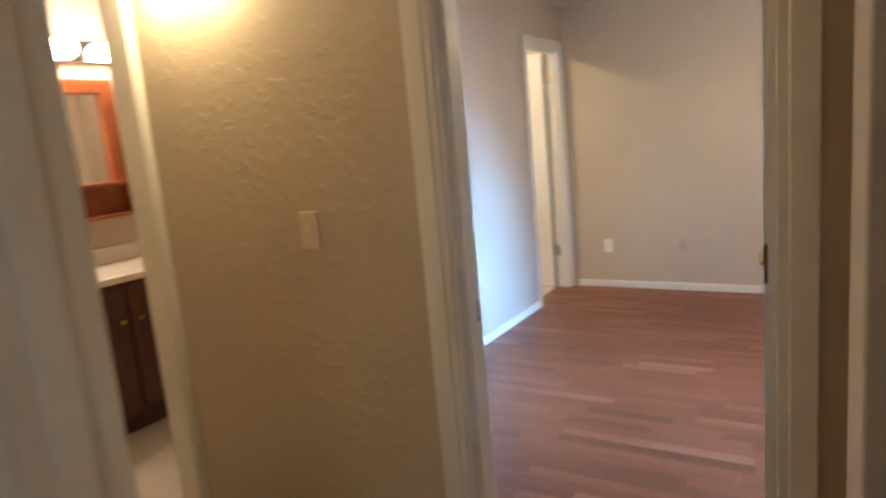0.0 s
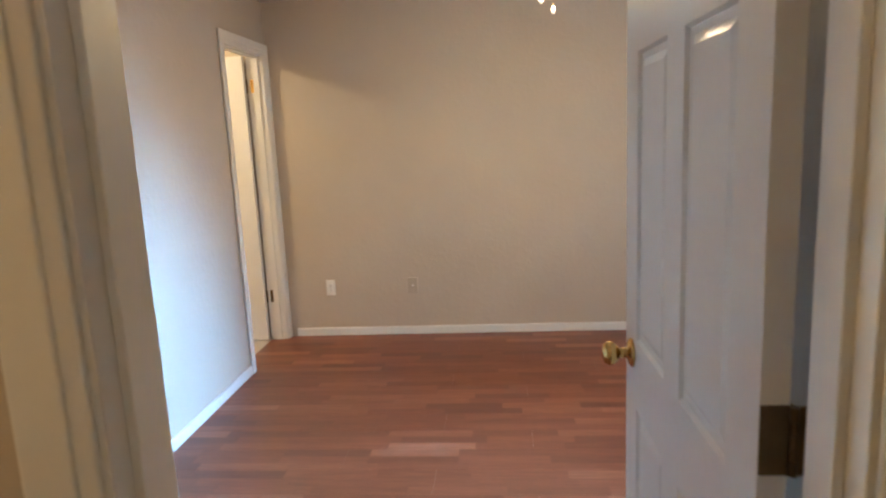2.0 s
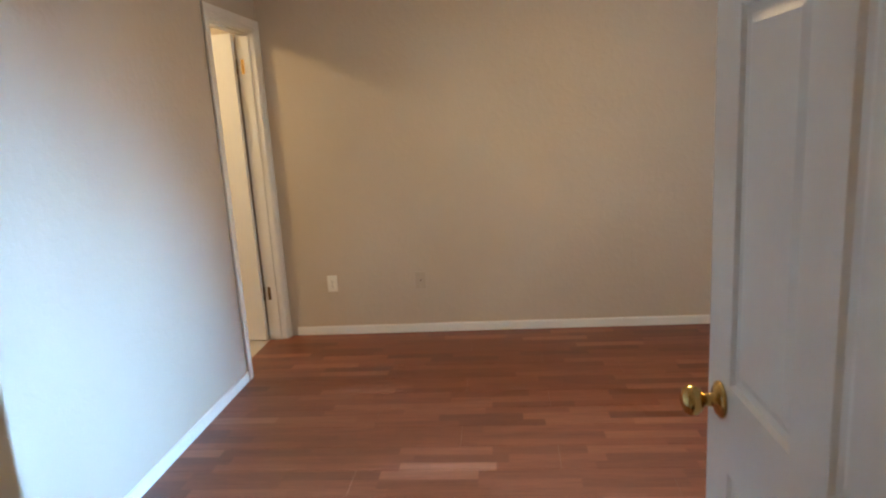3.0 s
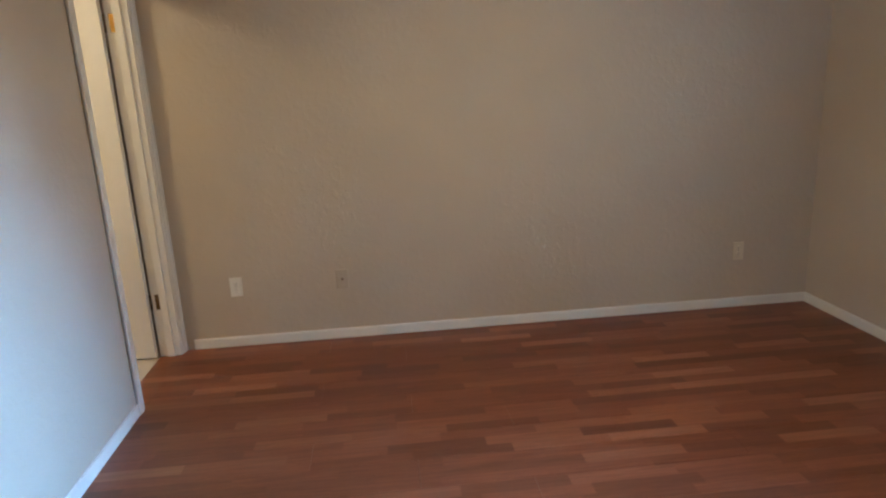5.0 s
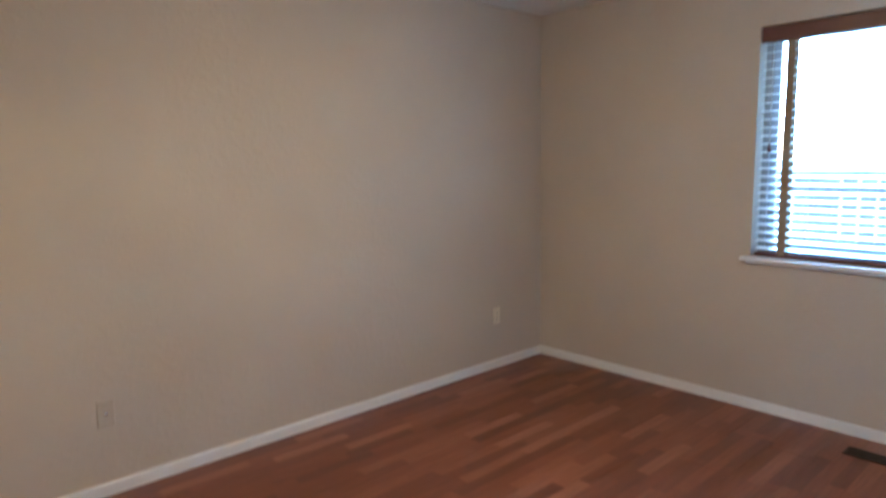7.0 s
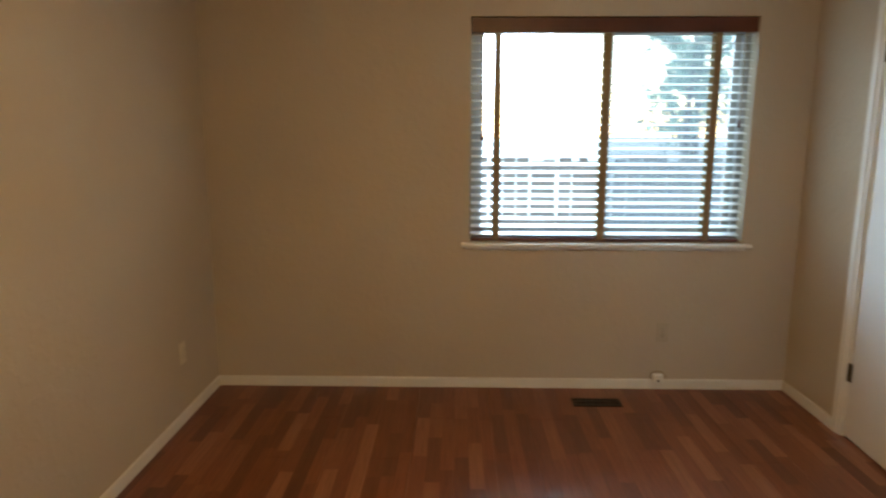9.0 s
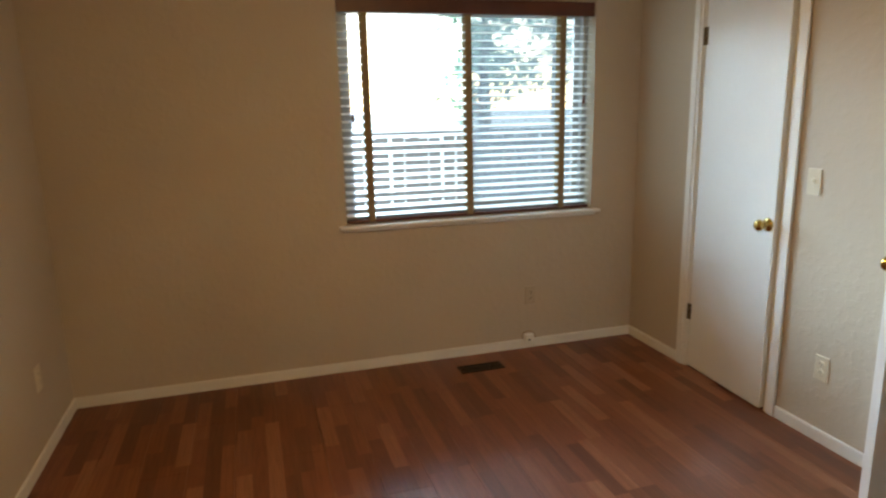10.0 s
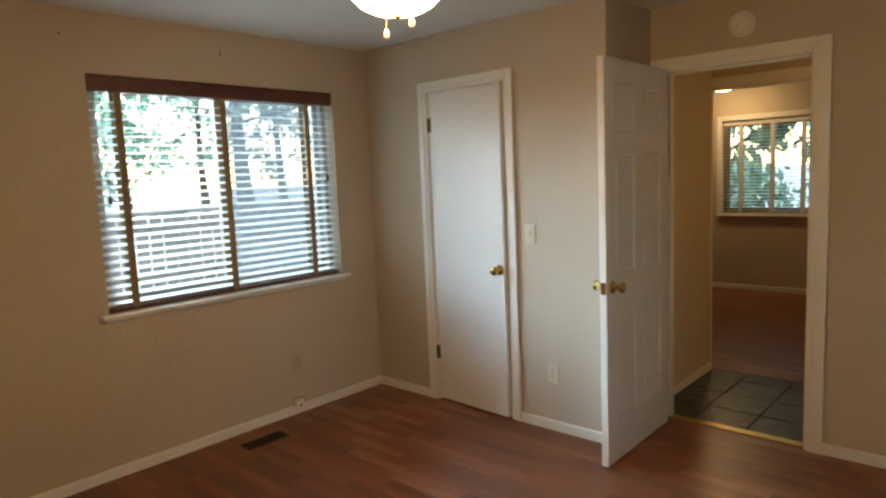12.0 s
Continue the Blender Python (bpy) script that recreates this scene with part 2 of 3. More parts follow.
def bm_box(*b, bevel=0.0, m=None):
    bm = bmesh.new()
    box(bm, *b, bevel=bevel, m=m)
    return bm


# ---- structure ----
T = 0.12
DOOR_H = 2.045
WIN = (0.845, 2.375, 0.865, 2.085)      # y0, y1, z0, z1 of the window opening
ED = (1.180, 1.948)                     # entry doorway, x
WD = (3.118, 3.790)                     # ensuite doorway, y
CD = (2.668, 3.298)                     # closet doorway, x
HD = (1.260, 2.11)                     # doorway across the hall, x
BD = (-0.93, -0.134)                    # bathroom doorway, y
YH0, YH1 = -0.12, -1.10                 # hall, north and south faces
XHW, XHE = 0.0, 2.065                   # hall's west and east ends
YS = -4.40                              # far bedroom's south face
W2 = (2.02, 3.10, 0.90, 2.00)           # far bedroom's window: x0, x1, z0, z1
PAINT = "greige painted drywall with knockdown texture"

solid("wall_north", [(-T, XE + 0.16, YN, YN + T, 0, CEIL)], M_WALL, PAINT, "wall")
solid("wall_west", [(-T, 0, 0, WD[0], 0, CEIL), (-T, 0, WD[1], YN, 0, CEIL), (-T, 0, WD[0], WD[1], DOOR_H, CEIL)], M_WALL, PAINT, "wall")
y0, y1, z0, z1 = WIN
solid("wall_east", [(XE, XE + 0.16, -0.4, y0, 0, CEIL), (XE, XE + 0.16, y1, YN, 0, CEIL), (XE, XE + 0.16, y0, y1, 0, z0), (XE, XE + 0.16, y0, y1, z1, CEIL)], M_WALL, PAINT, "wall")
solid("wall_closet", [(XR + T, CD[0], YC - T, YC, 0, CEIL), (CD[1], XE, YC - T, YC, 0, CEIL), (CD[0], CD[1], YC - T, YC, DOOR_H, CEIL)], M_WALL, PAINT, "wall")
solid("wall_return", [(XR, XR + T, YH0, YC, 0, CEIL), (XHE, XR + T, YH1, YH0, 0, CEIL)], M_WALL, PAINT, "wall")
solid("wall_south", [(XHW, ED[0], YH0, 0, 0, CEIL), (ED[1], XR, YH0, 0, 0, CEIL), (ED[0], ED[1], YH0, 0, DOOR_H, CEIL)], M_WALL_HALL, PAINT, "wall")
solid("wall_closet_back", [(XR + T, XE, -0.52, -0.4, 0, CEIL)], M_WALL, "plain painted drywall inside the closet", "wall")
solid("wall_hall_south", [(XHW - T, HD[0], YH1 - T, YH1, 0, CEIL), (HD[1], 4.0, YH1 - T, YH1, 0, CEIL), (HD[0], HD[1], YH1 - T, YH1, DOOR_H, CEIL)], M_WALL_HALL, PAINT, "wall")
solid("wall_hall_west", [(XHW - T, XHW, YH1, BD[0], 0, CEIL), (XHW - T, XHW, BD[1], 0, 0, CEIL), (XHW - T, XHW, BD[0], BD[1], DOOR_H, CEIL)], M_WALL_HALL, PAINT, "wall")
solid("wall_bath_west", [(-1.72, -1.60, -1.5, 1.4, 0, CEIL)], M_WALL, "warm lit bathroom drywall", "wall")
solid("wall_bath_north", [(-1.60, -T, 1.4, 1.52, 0, CEIL)], M_WALL, "warm lit bathroom drywall", "wall")
solid("wall_bath_south", [(-1.60, XHW - T, -1.62, -1.5, 0, CEIL), (XHW - T, XHW, -1.62, YH1 - T, 0, CEIL)], M_WALL, "warm lit bathroom drywall", "wall")
solid("wall_ensuite_west", [(-1.92, -1.80, 2.2, YN + T, 0, CEIL)], M_WALL, "warm lit ensuite drywall", "wall")
solid("wall_ensuite_south", [(-1.80, -T, 2.08, 2.2, 0, CEIL)], M_WALL, "warm lit ensuite drywall", "wall")
solid("wall_ensuite_north", [(-1.80, -T, YN, YN + T, 0, CEIL)], M_WALL, "warm lit ensuite drywall", "wall")
solid("wall_bedroom_west", [(0.70, 0.82, YS, YH1 - T, 0, CEIL)], M_WALL, PAINT, "wall")
solid("wall_bedroom_east", [(4.0, 4.12, YS - T, YH1, 0, CEIL)], M_WALL, PAINT, "wall")
solid("wall_bedroom_south", [(0.70, W2[0], YS - T, YS, 0, CEIL), (W2[1], 4.0, YS - T, YS, 0, CEIL), (W2[0], W2[1], YS - T, YS, 0, W2[2]), (W2[0], W2[1], YS - T, YS, W2[3], CEIL)], M_WALL, PAINT, "wall")

solid("ceiling", [(-2.02, XE + 0.16, -0.06, YN + T, CEIL, CEIL + 0.14)], M_CEIL, "off-white textured ceiling", "ceiling")
solid("ceiling_hall", [(-2.02, 4.12, -1.62, -0.06, CEIL, CEIL + 0.14)], M_CEIL, "off-white textured hall ceiling", "ceiling")
solid("ceiling_bedroom", [(0.70, 4.12, YS - T, -1.62, CEIL, CEIL + 0.14)], M_CEIL, "off-white textured bedroom ceiling", "ceiling")

floor = solid("floor", [(-T, XE, -0.055, YN, -0.12, -0.0085)], M_RUBBER, "cherry laminate floor in three-strip planks", "floor")
floor_hall = solid("floor_hall", [(XHW, XHE, YH1 - 0.05, -0.055, -0.12, -0.012)], M_GROUT, "dark slate tiled hall floor", "floor")
floor_bed = solid("floor_bedroom", [(0.70, 4.0, YS, YH1 - 0.05, -0.12, 0.0)], M_LAM, "cherry laminate floor of the far bedroom", "floor")
solid("floor_closet", [(XR + T, XE, -0.4, -0.055, -0.12, 0.0)], M_LAM, "laminate closet floor", "floor")
solid("floor_bath", [(-1.60, XHW, -1.5, 1.4, -0.12, 0.0)], M_BATHTILE, "pale tiled bathroom floor", "floor")
solid("floor_ensuite", [(-1.80, -T, 2.2, YN, -0.12, 0.0)], M_BATHTILE, "pale tiled ensuite floor", "floor")
tagged(new("threshold", finish(bm_box(ED[0], ED[1], -0.085, -0.025, -0.008, 0.006, bevel=0.004), "threshold", M_BRASS)), "worn brass threshold strip under the doorway", "threshold", kind="structure")


def baseboards(name, runs):
    """Runs of (x0, x1, y0, y1): bevelled painted boards along the walls."""
    bm = bmesh.new()
    for r in runs:
        box(bm, *r, 0.0, 0.052, bevel=0.0025)
        box(bm, r[0], r[1], r[2], r[3], 0.052, 0.060, bevel=0.003)
    return tagged(new(name, finish(bm, name, M_TRIM)), "narrow white painted baseboard", "baseboard", kind="structure")


B = 0.012
baseboards("baseboard", [
    (0.058, XE, YN - B, YN), (XE - B, XE, YC, YN - B), (CD[1] + 0.062, XE - B, YC, YC + B), (XR, CD[0] - 0.062, YC, YC + B),
    (0, B, 0, WD[0] - 0.062), (B, ED[0] - 0.062, 0, B), (XR - B, XR, 0.014, YC)])
baseboards("baseboard_hall", [(XHW, ED[0] - 0.07, YH0 - B, YH0), (XHE - B, XHE, YH1, YH0), (XHW, HD[0] - 0.07, YH1, YH1 + B)])
baseboards("baseboard_bedroom", [(0.82, 4.0, YS, YS + B), (4.0 - B, 4.0, YS + B, YH1 - T), (0.82, 0.82 + B, YS + B, YH1 - T)])


def trim(label, a0, a1, faces, axis, top=DOOR_H, lo=0.06, hi=0.06, jamb=None):
    """Casing on the wall faces given as (coordinate, outward sign), and the jamb lining between them."""
    bm = bmesh.new()

    def put(u0, u1, v0, v1, z0, z1, bev):
        if axis == "x":
            box(bm, u0, u1, v0, v1, z0, z1, bevel=bev)
        else:
            box(bm, v0, v1, u0, u1, z0, z1, bevel=bev)

    for c, s in faces:
        for depth, inset in ((0.010, 0.0), (0.016, 0.022)):
            lo_d, hi_d = sorted((c, c + s * depth))
            put(a0 - lo, a0 + 0.006 - inset, lo_d, hi_d, 0, top + 0.06, 0.003)
            put(a1 - 0.006 + inset, a1 + hi, lo_d, hi_d, 0, top + 0.06, 0.003)
            put(a0 + 0.006 - inset, a1 - 0.006 + inset, lo_d, hi_d, top - 0.006 + inset, top + 0.06, 0.003)
    f0, f1 = jamb
    put(a0, a0 + 0.014, f0, f1, 0, top, 0.001)
    put(a1 - 0.014, a1, f0, f1, 0, top, 0.001)
    put(a0 + 0.014, a1 - 0.014, f0, f1, top - 0.014, top, 0.001)
    return tagged(new("trim", finish(bm, "trim", M_TRIM)), label, "door frame", kind="structure"), bm


def stops(a0, a1, v0, v1, axis, top=DOOR_H):
    bm = bmesh.new()
    for u0, u1, zz0, zz1 in ((a0 + 0.014, a0 + 0.026, 0, top - 0.014), (a1 - 0.026, a1 - 0.014, 0, top - 0.014), (a0 + 0.026, a1 - 0.026, top - 0.026, top - 0.014)):
        b = (u0, u1, v0, v1, zz0, zz1) if axis == "x" else (v0, v1, u0, u1, zz0, zz1)
        box(bm, *b, bevel=0.002)
    tagged(new("trim", finish(bm, "stop", M_TRIM)), "painted door stop bead inside the frame", "door stop", kind="structure")


trim("white painted casing and jamb of the entry doorway", ED[0], ED[1], ((0, 1), (YH0, -1)), "x", lo=0.075, hi=0.068, jamb=(YH0, 0))
stops(ED[0], ED[1], -0.085, -0.04, "x")
trim("white painted casing and jamb of the ensuite doorway", WD[0], WD[1], ((0, 1),), "y", hi=0.058, jamb=(-T, 0))
stops(WD[0], WD[1], -0.075, -0.035, "y")
trim("white painted casing and jamb of the closet doorway", CD[0], CD[1], ((YC, 1),), "x", jamb=(YC - T, YC))
trim("white painted casing and jamb of the doorway across the hall", HD[0], HD[1], ((YH1, 1), (YH1 - T, -1)), "x", lo=0.07, hi=0.06, jamb=(YH1 - T, YH1))
stops(HD[0], HD[1], YH1 - 0.085, YH1 - 0.045, "x")
trim("white painted casing and jamb of the bathroom doorway", BD[0], BD[1], ((XHW, 1),), "y", hi=0.013, jamb=(XHW - T, XHW))


# ---- doors ----
def knob(parent, m, material=M_BRASS):
    bm = bmesh.new()
    turned(bm, [(0, 0), (0.033, 0), (0.033, 0.004), (0.026, 0.009), (0.013, 0.012), (0.011, 0.030), (0.020, 0.036), (0.027, 0.046), (0.0275, 0.055), (0.022, 0.064), (0.010, 0.068), (0, 0.0685)], 28, m)
    return part("knob", bm, material, parent, "polished brass round knob with rose", smooth=True)


def hinge(parent, m, material=M_BRONZE):
    """Leaf plates and barrel; the barrel runs along z at the origin."""
    bm = bmesh.new()
    for i in range(5):
        turned(bm, [(0, -0.044 + i * 0.0178), (0.0055, -0.044 + i * 0.0178), (0.0055, -0.0275 + i * 0.0178), (0, -0.0275 + i * 0.0178)], 10, m)
    box(bm, 0.004, 0.034, -0.0012, 0.0012, -0.044, 0.044, 0.0004, m)
    box(bm, -0.0012, 0.0012, 0.004, 0.034, -0.044, 0.044, 0.0004, m)
    return part("hinge", bm, material, parent, "dark aged brass butt hinge")


def panel_door(bm, w, h, t):
    """Six-panel leaf: stiles, rails and raised fields, from x 0 to w, thickness about y 0."""
    cols = [(0.105, w / 2 - 0.05), (w / 2 + 0.05, w - 0.105)]
    rows = [(0.215, 0.795), (0.955, 1.575), (1.675, 1.915)]
    xs = [0, cols[0][0], cols[0][1], cols[1][0], cols[1][1], w]
    for a, b in ((xs[0], xs[1]), (xs[2], xs[3]), (xs[4], xs[5])):
        box(bm, a, b, -t / 2, t / 2, 0, h)
    zs = [0] + [z for r in rows for z in r] + [h]
    for c0, c1 in cols:
        for a, b in zip(zs[0::2], zs[1::2]):
            box(bm, c0, c1, -t / 2, t / 2, a, b)
        for a, b in rows:
            for s in (-1, 1):
                y = s * t / 2
                d = [(0.0, 0.0), (0.006, -0.007), (0.018, -0.009), (0.034, -0.0035)]
                loops = []
                for inset, depth in d:
                    yy = y + s * depth
                    loops.append([bm.verts.new(p) for p in ((c0 + inset, yy, a + inset), (c1 - inset, yy, a + inset), (c1 - inset, yy, b - inset), (c0 + inset, yy, b - inset))])
                for l0, l1 in zip(loops, loops[1:]):
                    for i in range(4):
                        q = [l0[i], l0[(i + 1) % 4], l1[(i + 1) % 4], l1[i]]
                        bm.faces.new(q if s < 0 else q[::-1])
                bm.faces.new(loops[-1] if s < 0 else loops[-1][::-1])


def entry_door():
    # leaf runs from the hinge into the room; local x along the leaf
    d = thing("door_1", "white six-panel interior door standing open against the closet side", "door", pose(1.938, 0.044, 0.008, 0, 0, 90.8), kind="structure")
    bm = bmesh.new()
    panel_door(bm, 0.755, 2.03, 0.035)
    bmesh.ops.translate(bm, verts=bm.verts, vec=(0.004, 0.018, 0))
    part("leaf", bm, M_DOOR, d)
    knob(d, pose(0.693, 0.0355, 0.915, -90, 0, 0))
    knob(d, pose(0.693, 0.0005, 0.915, 90, 0, 0))
    part("latch_plate", bm_box(0.7585, 0.7605, 0.006, 0.030, 0.885, 0.945, bevel=0.0005), M_BRASS, d, "brass latch plate")
    for z in (0.25, 1.045, 1.80):
        h = hinge(d, pose(0.0, -0.004, z, 0, 0, -85))
        part("hinge_plate", bm_box(0.0012, 0.0038, 0.001, 0.035, z - 0.045, z + 0.045, bevel=0.0005), M_BRONZE, h)
    return d


entry_door()
tagged(new("strike_plate", finish(bm_box(ED[0] + 0.0135, ED[0] + 0.0155, -0.04, -0.008, 0.885, 0.945, bevel=0.0005), "strike_plate", M_BRONZE)), "dark brass strike plate set in the entry jamb", "strike plate")
tagged(new("strike_plate", finish(bm_box(HD[0] + 0.0135, HD[0] + 0.0155, YH1 - 0.115, YH1 - 0.085, 0.885, 0.945, bevel=0.0005), "strike_plate", M_BRONZE)), "dark brass strike plate set in the jamb across the hall", "strike plate")


def flat_door(name, label, m, w, knob_x, hinge_side, hinges=(0.32, 1.82), knobs=(1,)):
    d = thing(name, label, "door", m, kind="structure")
    part("leaf", bm_box(0.003, w, 0.0, 0.035, 0.0, 2.022, bevel=0.002), M_DOOR, d)
    for s in knobs:
        knob(d, pose(knob_x, 0.035 if s > 0 else 0.0, 0.915, -90 if s > 0 else 90, 0, 0))
    for z in hinges:
        bm = bmesh.new()
        turned(bm, [(0, -0.045), (0.006, -0.045), (0.006, 0.045), (0, 0.045)], 10, pose(0, hinge_side, z))
        box(bm, 0.002, 0.022, hinge_side - 0.0045, hinge_side - 0.0015, z - 0.045, z + 0.045, 0.0004)
        part("hinge", bm, M_BRONZE, d, "dark aged brass hinge")
    return d


# closet leaf hangs on the window side and stands a finger's width ajar
flat_door("door_2", "plain white closet door standing slightly ajar", pose(CD[1] - 0.016, YC - 0.038, 0.012, 0, 0, 180 - 3.0) @ Matrix.Scale(-1, 4, (0, 1, 0)), CD[1] - CD[0] - 0.034, 0.560, 0.041)
tagged(new("strike_plate", finish(bm_box(CD[0] + 0.0135, CD[0] + 0.0155, YC - 0.035, YC - 0.003, 0.89, 0.95, bevel=0.0005), "strike_plate", M_BRONZE)), "dark strike plate set in the closet jamb", "strike plate")
# ensuite leaf stands open into the ensuite
flat_door("door_3", "cream painted door standing open into the lit ensuite", pose(-T - 0.006, WD[1] - 0.022, 0.010, 0, 0, 176), 0.63, 0.57, -0.004, hinges=(0.32, 1.82), knobs=(1,))
for z in (0.33, 1.83):
    tagged(new("hinge_plate", finish(bm_box(-0.100, -0.066, WD[1] - 0.0165, WD[1] - 0.0135, z - 0.045, z + 0.045, bevel=0.0005), "hinge_plate", M_BRONZE if z < 1 else M_BRASS)), "aged brass hinge plate let into the ensuite jamb", "hinge plate")


# ---- window and blinds ----
def window(name, label, m, w, h, depth, screen=None):
    """Sliding window in local x (width), y (outwards), z up, from the sill corner."""
    win = thing(name, label, "window", m, kind="structure")
    f = 0.035
    bm = bmesh.new()
    for b in ((0, w, depth - 0.07, depth - 0.01, 0, f), (0, w, depth - 0.07, depth - 0.01, h - f, h), (0, f, depth - 0.07, depth - 0.01, f, h - f), (w - f, w, depth - 0.07, depth - 0.01, f, h - f)):
        box(bm, *b, bevel=0.003)
    part("window_frame", bm, M_SASH, win)
    for i, (a, b, y) in enumerate(((f, w / 2 + 0.022, depth - 0.055), (w / 2 - 0.022, w - f, depth - 0.030))):
        bm = bmesh.new()
        s = 0.038
        for q in ((a, b, y, y + 0.022, f, f + s), (a, b, y, y + 0.022, h - f - s, h - f), (a, a + s, y, y + 0.022, f + s, h - f - s), (b - s, b, y, y + 0.022, f + s, h - f - s)):
            box(bm, *q, bevel=0.002)
        sash = part("sash", bm, M_SASH, win)
        g = part("pane", bm_box(a + s, b - s, y + 0.009, y + 0.013, f + s, h - f - s), M_GLASS, sash, "clear window glass")
        g.visible_shadow = False
    if screen:
        a, b, y, s = screen[0] * w, screen[1] * w, depth - 0.009, 0.02
        bm = bmesh.new()
        for q in ((a, b, y, y + 0.008, f - s, f), (a, b, y, y + 0.008, h - f, h - f + s), (a, a + s, y, y + 0.008, f, h - f), (b - s, b, y, y + 0.008, f, h - f)):
            box(bm, *q, bevel=0.001)
        sc = part("insect_screen", bm, M_SASH, win, "thin metal frame with grey insect mesh")
        g = part("mesh", bm_box(a + s, b - s, y + 0.0035, y + 0.0045, f, h - f), M_SCREEN, sc, "grey see-through insect mesh")
        g.visible_shadow = False
    return win


def ladder_tape(bm, x, y0, y1, z0, z1, n, pitch):
    for y in (y0, y1):
        box(bm, x - 0.019, x + 0.019, y - 0.0008, y + 0.0008, z0, z1)


def blind(label, m, w, h, valance, tapes, slats, tilt, material=M_SLAT):
    """Wide-slat blind hanging inside an opening: local x width, y towards the glass, z up from the sill."""
    b = thing("window_blind", label, "window blind", m)
    if valance:
        bm = bmesh.new()
        box(bm, 0.0, w, -0.012, 0.002, h - 0.078, h, bevel=0.004)
        part("valance", bm, M_VALANCE, b, "dark mahogany valance board")
    part("headrail", bm_box(0.004, w - 0.004, 0.004, 0.054, h - 0.05, h - 0.004, bevel=0.002), M_VALANCE if valance else M_SLAT, b)
    part("bottom_rail", bm_box(0.006, w - 0.006, 0.004, 0.054, 0.004, 0.020, bevel=0.005), M_VALANCE if valance else M_SLAT, b)
    bm = bmesh.new()
    box(bm, 0.006, w - 0.006, -0.025, 0.025, -0.0014, 0.0014)
    for v in bm.verts:
        v.co.z += 0.0025 * (1 - (v.co.y / 0.025) ** 2)
    slat_mesh = finish(bm, "slat", material)
    top = h - 0.085
    pitch = (top - 0.045) / (slats - 1)
    for i in range(slats):
        s = new("slat", slat_mesh)
        s.parent = b
        s.matrix_basis = pose(0, 0.029, 0.045 + i * pitch, tilt + random.uniform(-1.6, 1.6), 0, random.uniform(-0.05, 0.05))
    for x in tapes:
        bm = bmesh.new()
        ladder_tape(bm, x, 0.0, 0.058, 0.012, h - 0.05, slats, pitch)
        part("tape", bm, M_TAPE if valance else M_SLAT, b, "brown cloth ladder tape")
    if valance:
        for x, z in ((0.062, h * 0.50), (w - 0.060, h * 0.56)):
            bm = bmesh.new()
            for dx in (-0.004, 0.004):
                box(bm, x + dx - 0.0012, x + dx + 0.0012, -0.006, -0.0036, z, h - 0.05)
            cord = part("cord", bm, M_TAPE, b, "thin pull cord")
            bm = bmesh.new()
            turned(bm, [(0, 0.004), (0.006, 0.0), (0.009, -0.02), (0.011, -0.034), (0.007, -0.042), (0, -0.043)], 12, pose(x, -0.006, z))
            part("tassel", bm, M_VALANCE, cord, "dark wooden tassel", smooth=True)
    return b


WX = WIN[1] - WIN[0]
# local x runs from north to south on the east wall
east = Matrix.Translation((XE, WIN[1], WIN[2])) @ Matrix.Rotation(radians(-90), 4, "Z")
window("window_1", "white sliding window in a plain drywall opening", east, WX, WIN[3] - WIN[2], 0.16, (0.485, 0.985))
blind("dark-valanced wide slat blind hanging open in the window", east @ Matrix.Translation((0.004, 0.018, 0.0)), WX - 0.008, WIN[3] - WIN[2] - 0.004, True, (0.145, 0.735, 1.325), 26, 12)
bm = bmesh.new()
box(bm, XE - 0.045, XE + 0.088, WIN[0] - 0.045, WIN[1] + 0.045, WIN[2] - 0.022, WIN[2] - 0.001, bevel=0.005)
sill = tagged(new("window_sill", finish(bm, "window_sill", M_TRIM)), "white painted wooden window sill", "window sill", kind="structure")
part("apron", bm_box(XE - 0.014, XE, WIN[0] - 0.02, WIN[1] + 0.02, WIN[2] - 0.040, WIN[2] - 0.022, bevel=0.002), M_TRIM, sill)

south = Matrix.Translation((W2[1], YS, W2[2])) @ Matrix.Rotation(radians(180), 4, "Z")
window("window_2", "white sliding window of the far bedroom", south, W2[1] - W2[0], W2[3] - W2[2], 0.12)
blind("pale slat blind hanging open in the far bedroom window", south @ Matrix.Translation((0.004, 0.012, 0.0)), W2[1] - W2[0] - 0.008, W2[3] - W2[2] - 0.004, False, (0.2, 0.54, 0.86), 26, 4)
tagged(new("window_sill", finish(bm_box(W2[0] - 0.05, W2[1] + 0.05, YS - 0.05, YS + 0.045, W2[2] - 0.024, W2[2] - 0.001, bevel=0.005), "window_sill", M_TRIM)), "white painted sill of the far bedroom", "window sill", kind="structure")
bm = bmesh.new()
for q in ((W2[0] - 0.06, W2[0], W2[2], W2[3] + 0.06), (W2[1], W2[1] + 0.06, W2[2], W2[3] + 0.06), (W2[0], W2[1], W2[3], W2[3] + 0.06)):
    box(bm, q[0], q[1], YS, YS + 0.016, q[2], q[3], bevel=0.003)
tagged(new("trim", finish(bm, "trim", M_TRIM)), "white painted casing round the far window", "window casing", kind="structure")


# ---- wall plates; local x width, z up, y towards the wall from the face at 0 ----
def plate_base(name, label, category, m, material, group=""):
    p = thing(name, label, category, m, group)
    bm = bmesh.new()
    box(bm, -0.035, 0.035, -0.006, 0.0, -0.0575, 0.0575, bevel=0.003)
    part("cover_plate", bm, material, p)
    return p


def screw(p, z, material):
    bm = bmesh.new()
    turned(bm, [(0, 0), (0.0035, 0), (0.003, 0.0012), (0, 0.0014)], 12, pose(0, -0.006, z, 90))
    part("screw", bm, material, p)


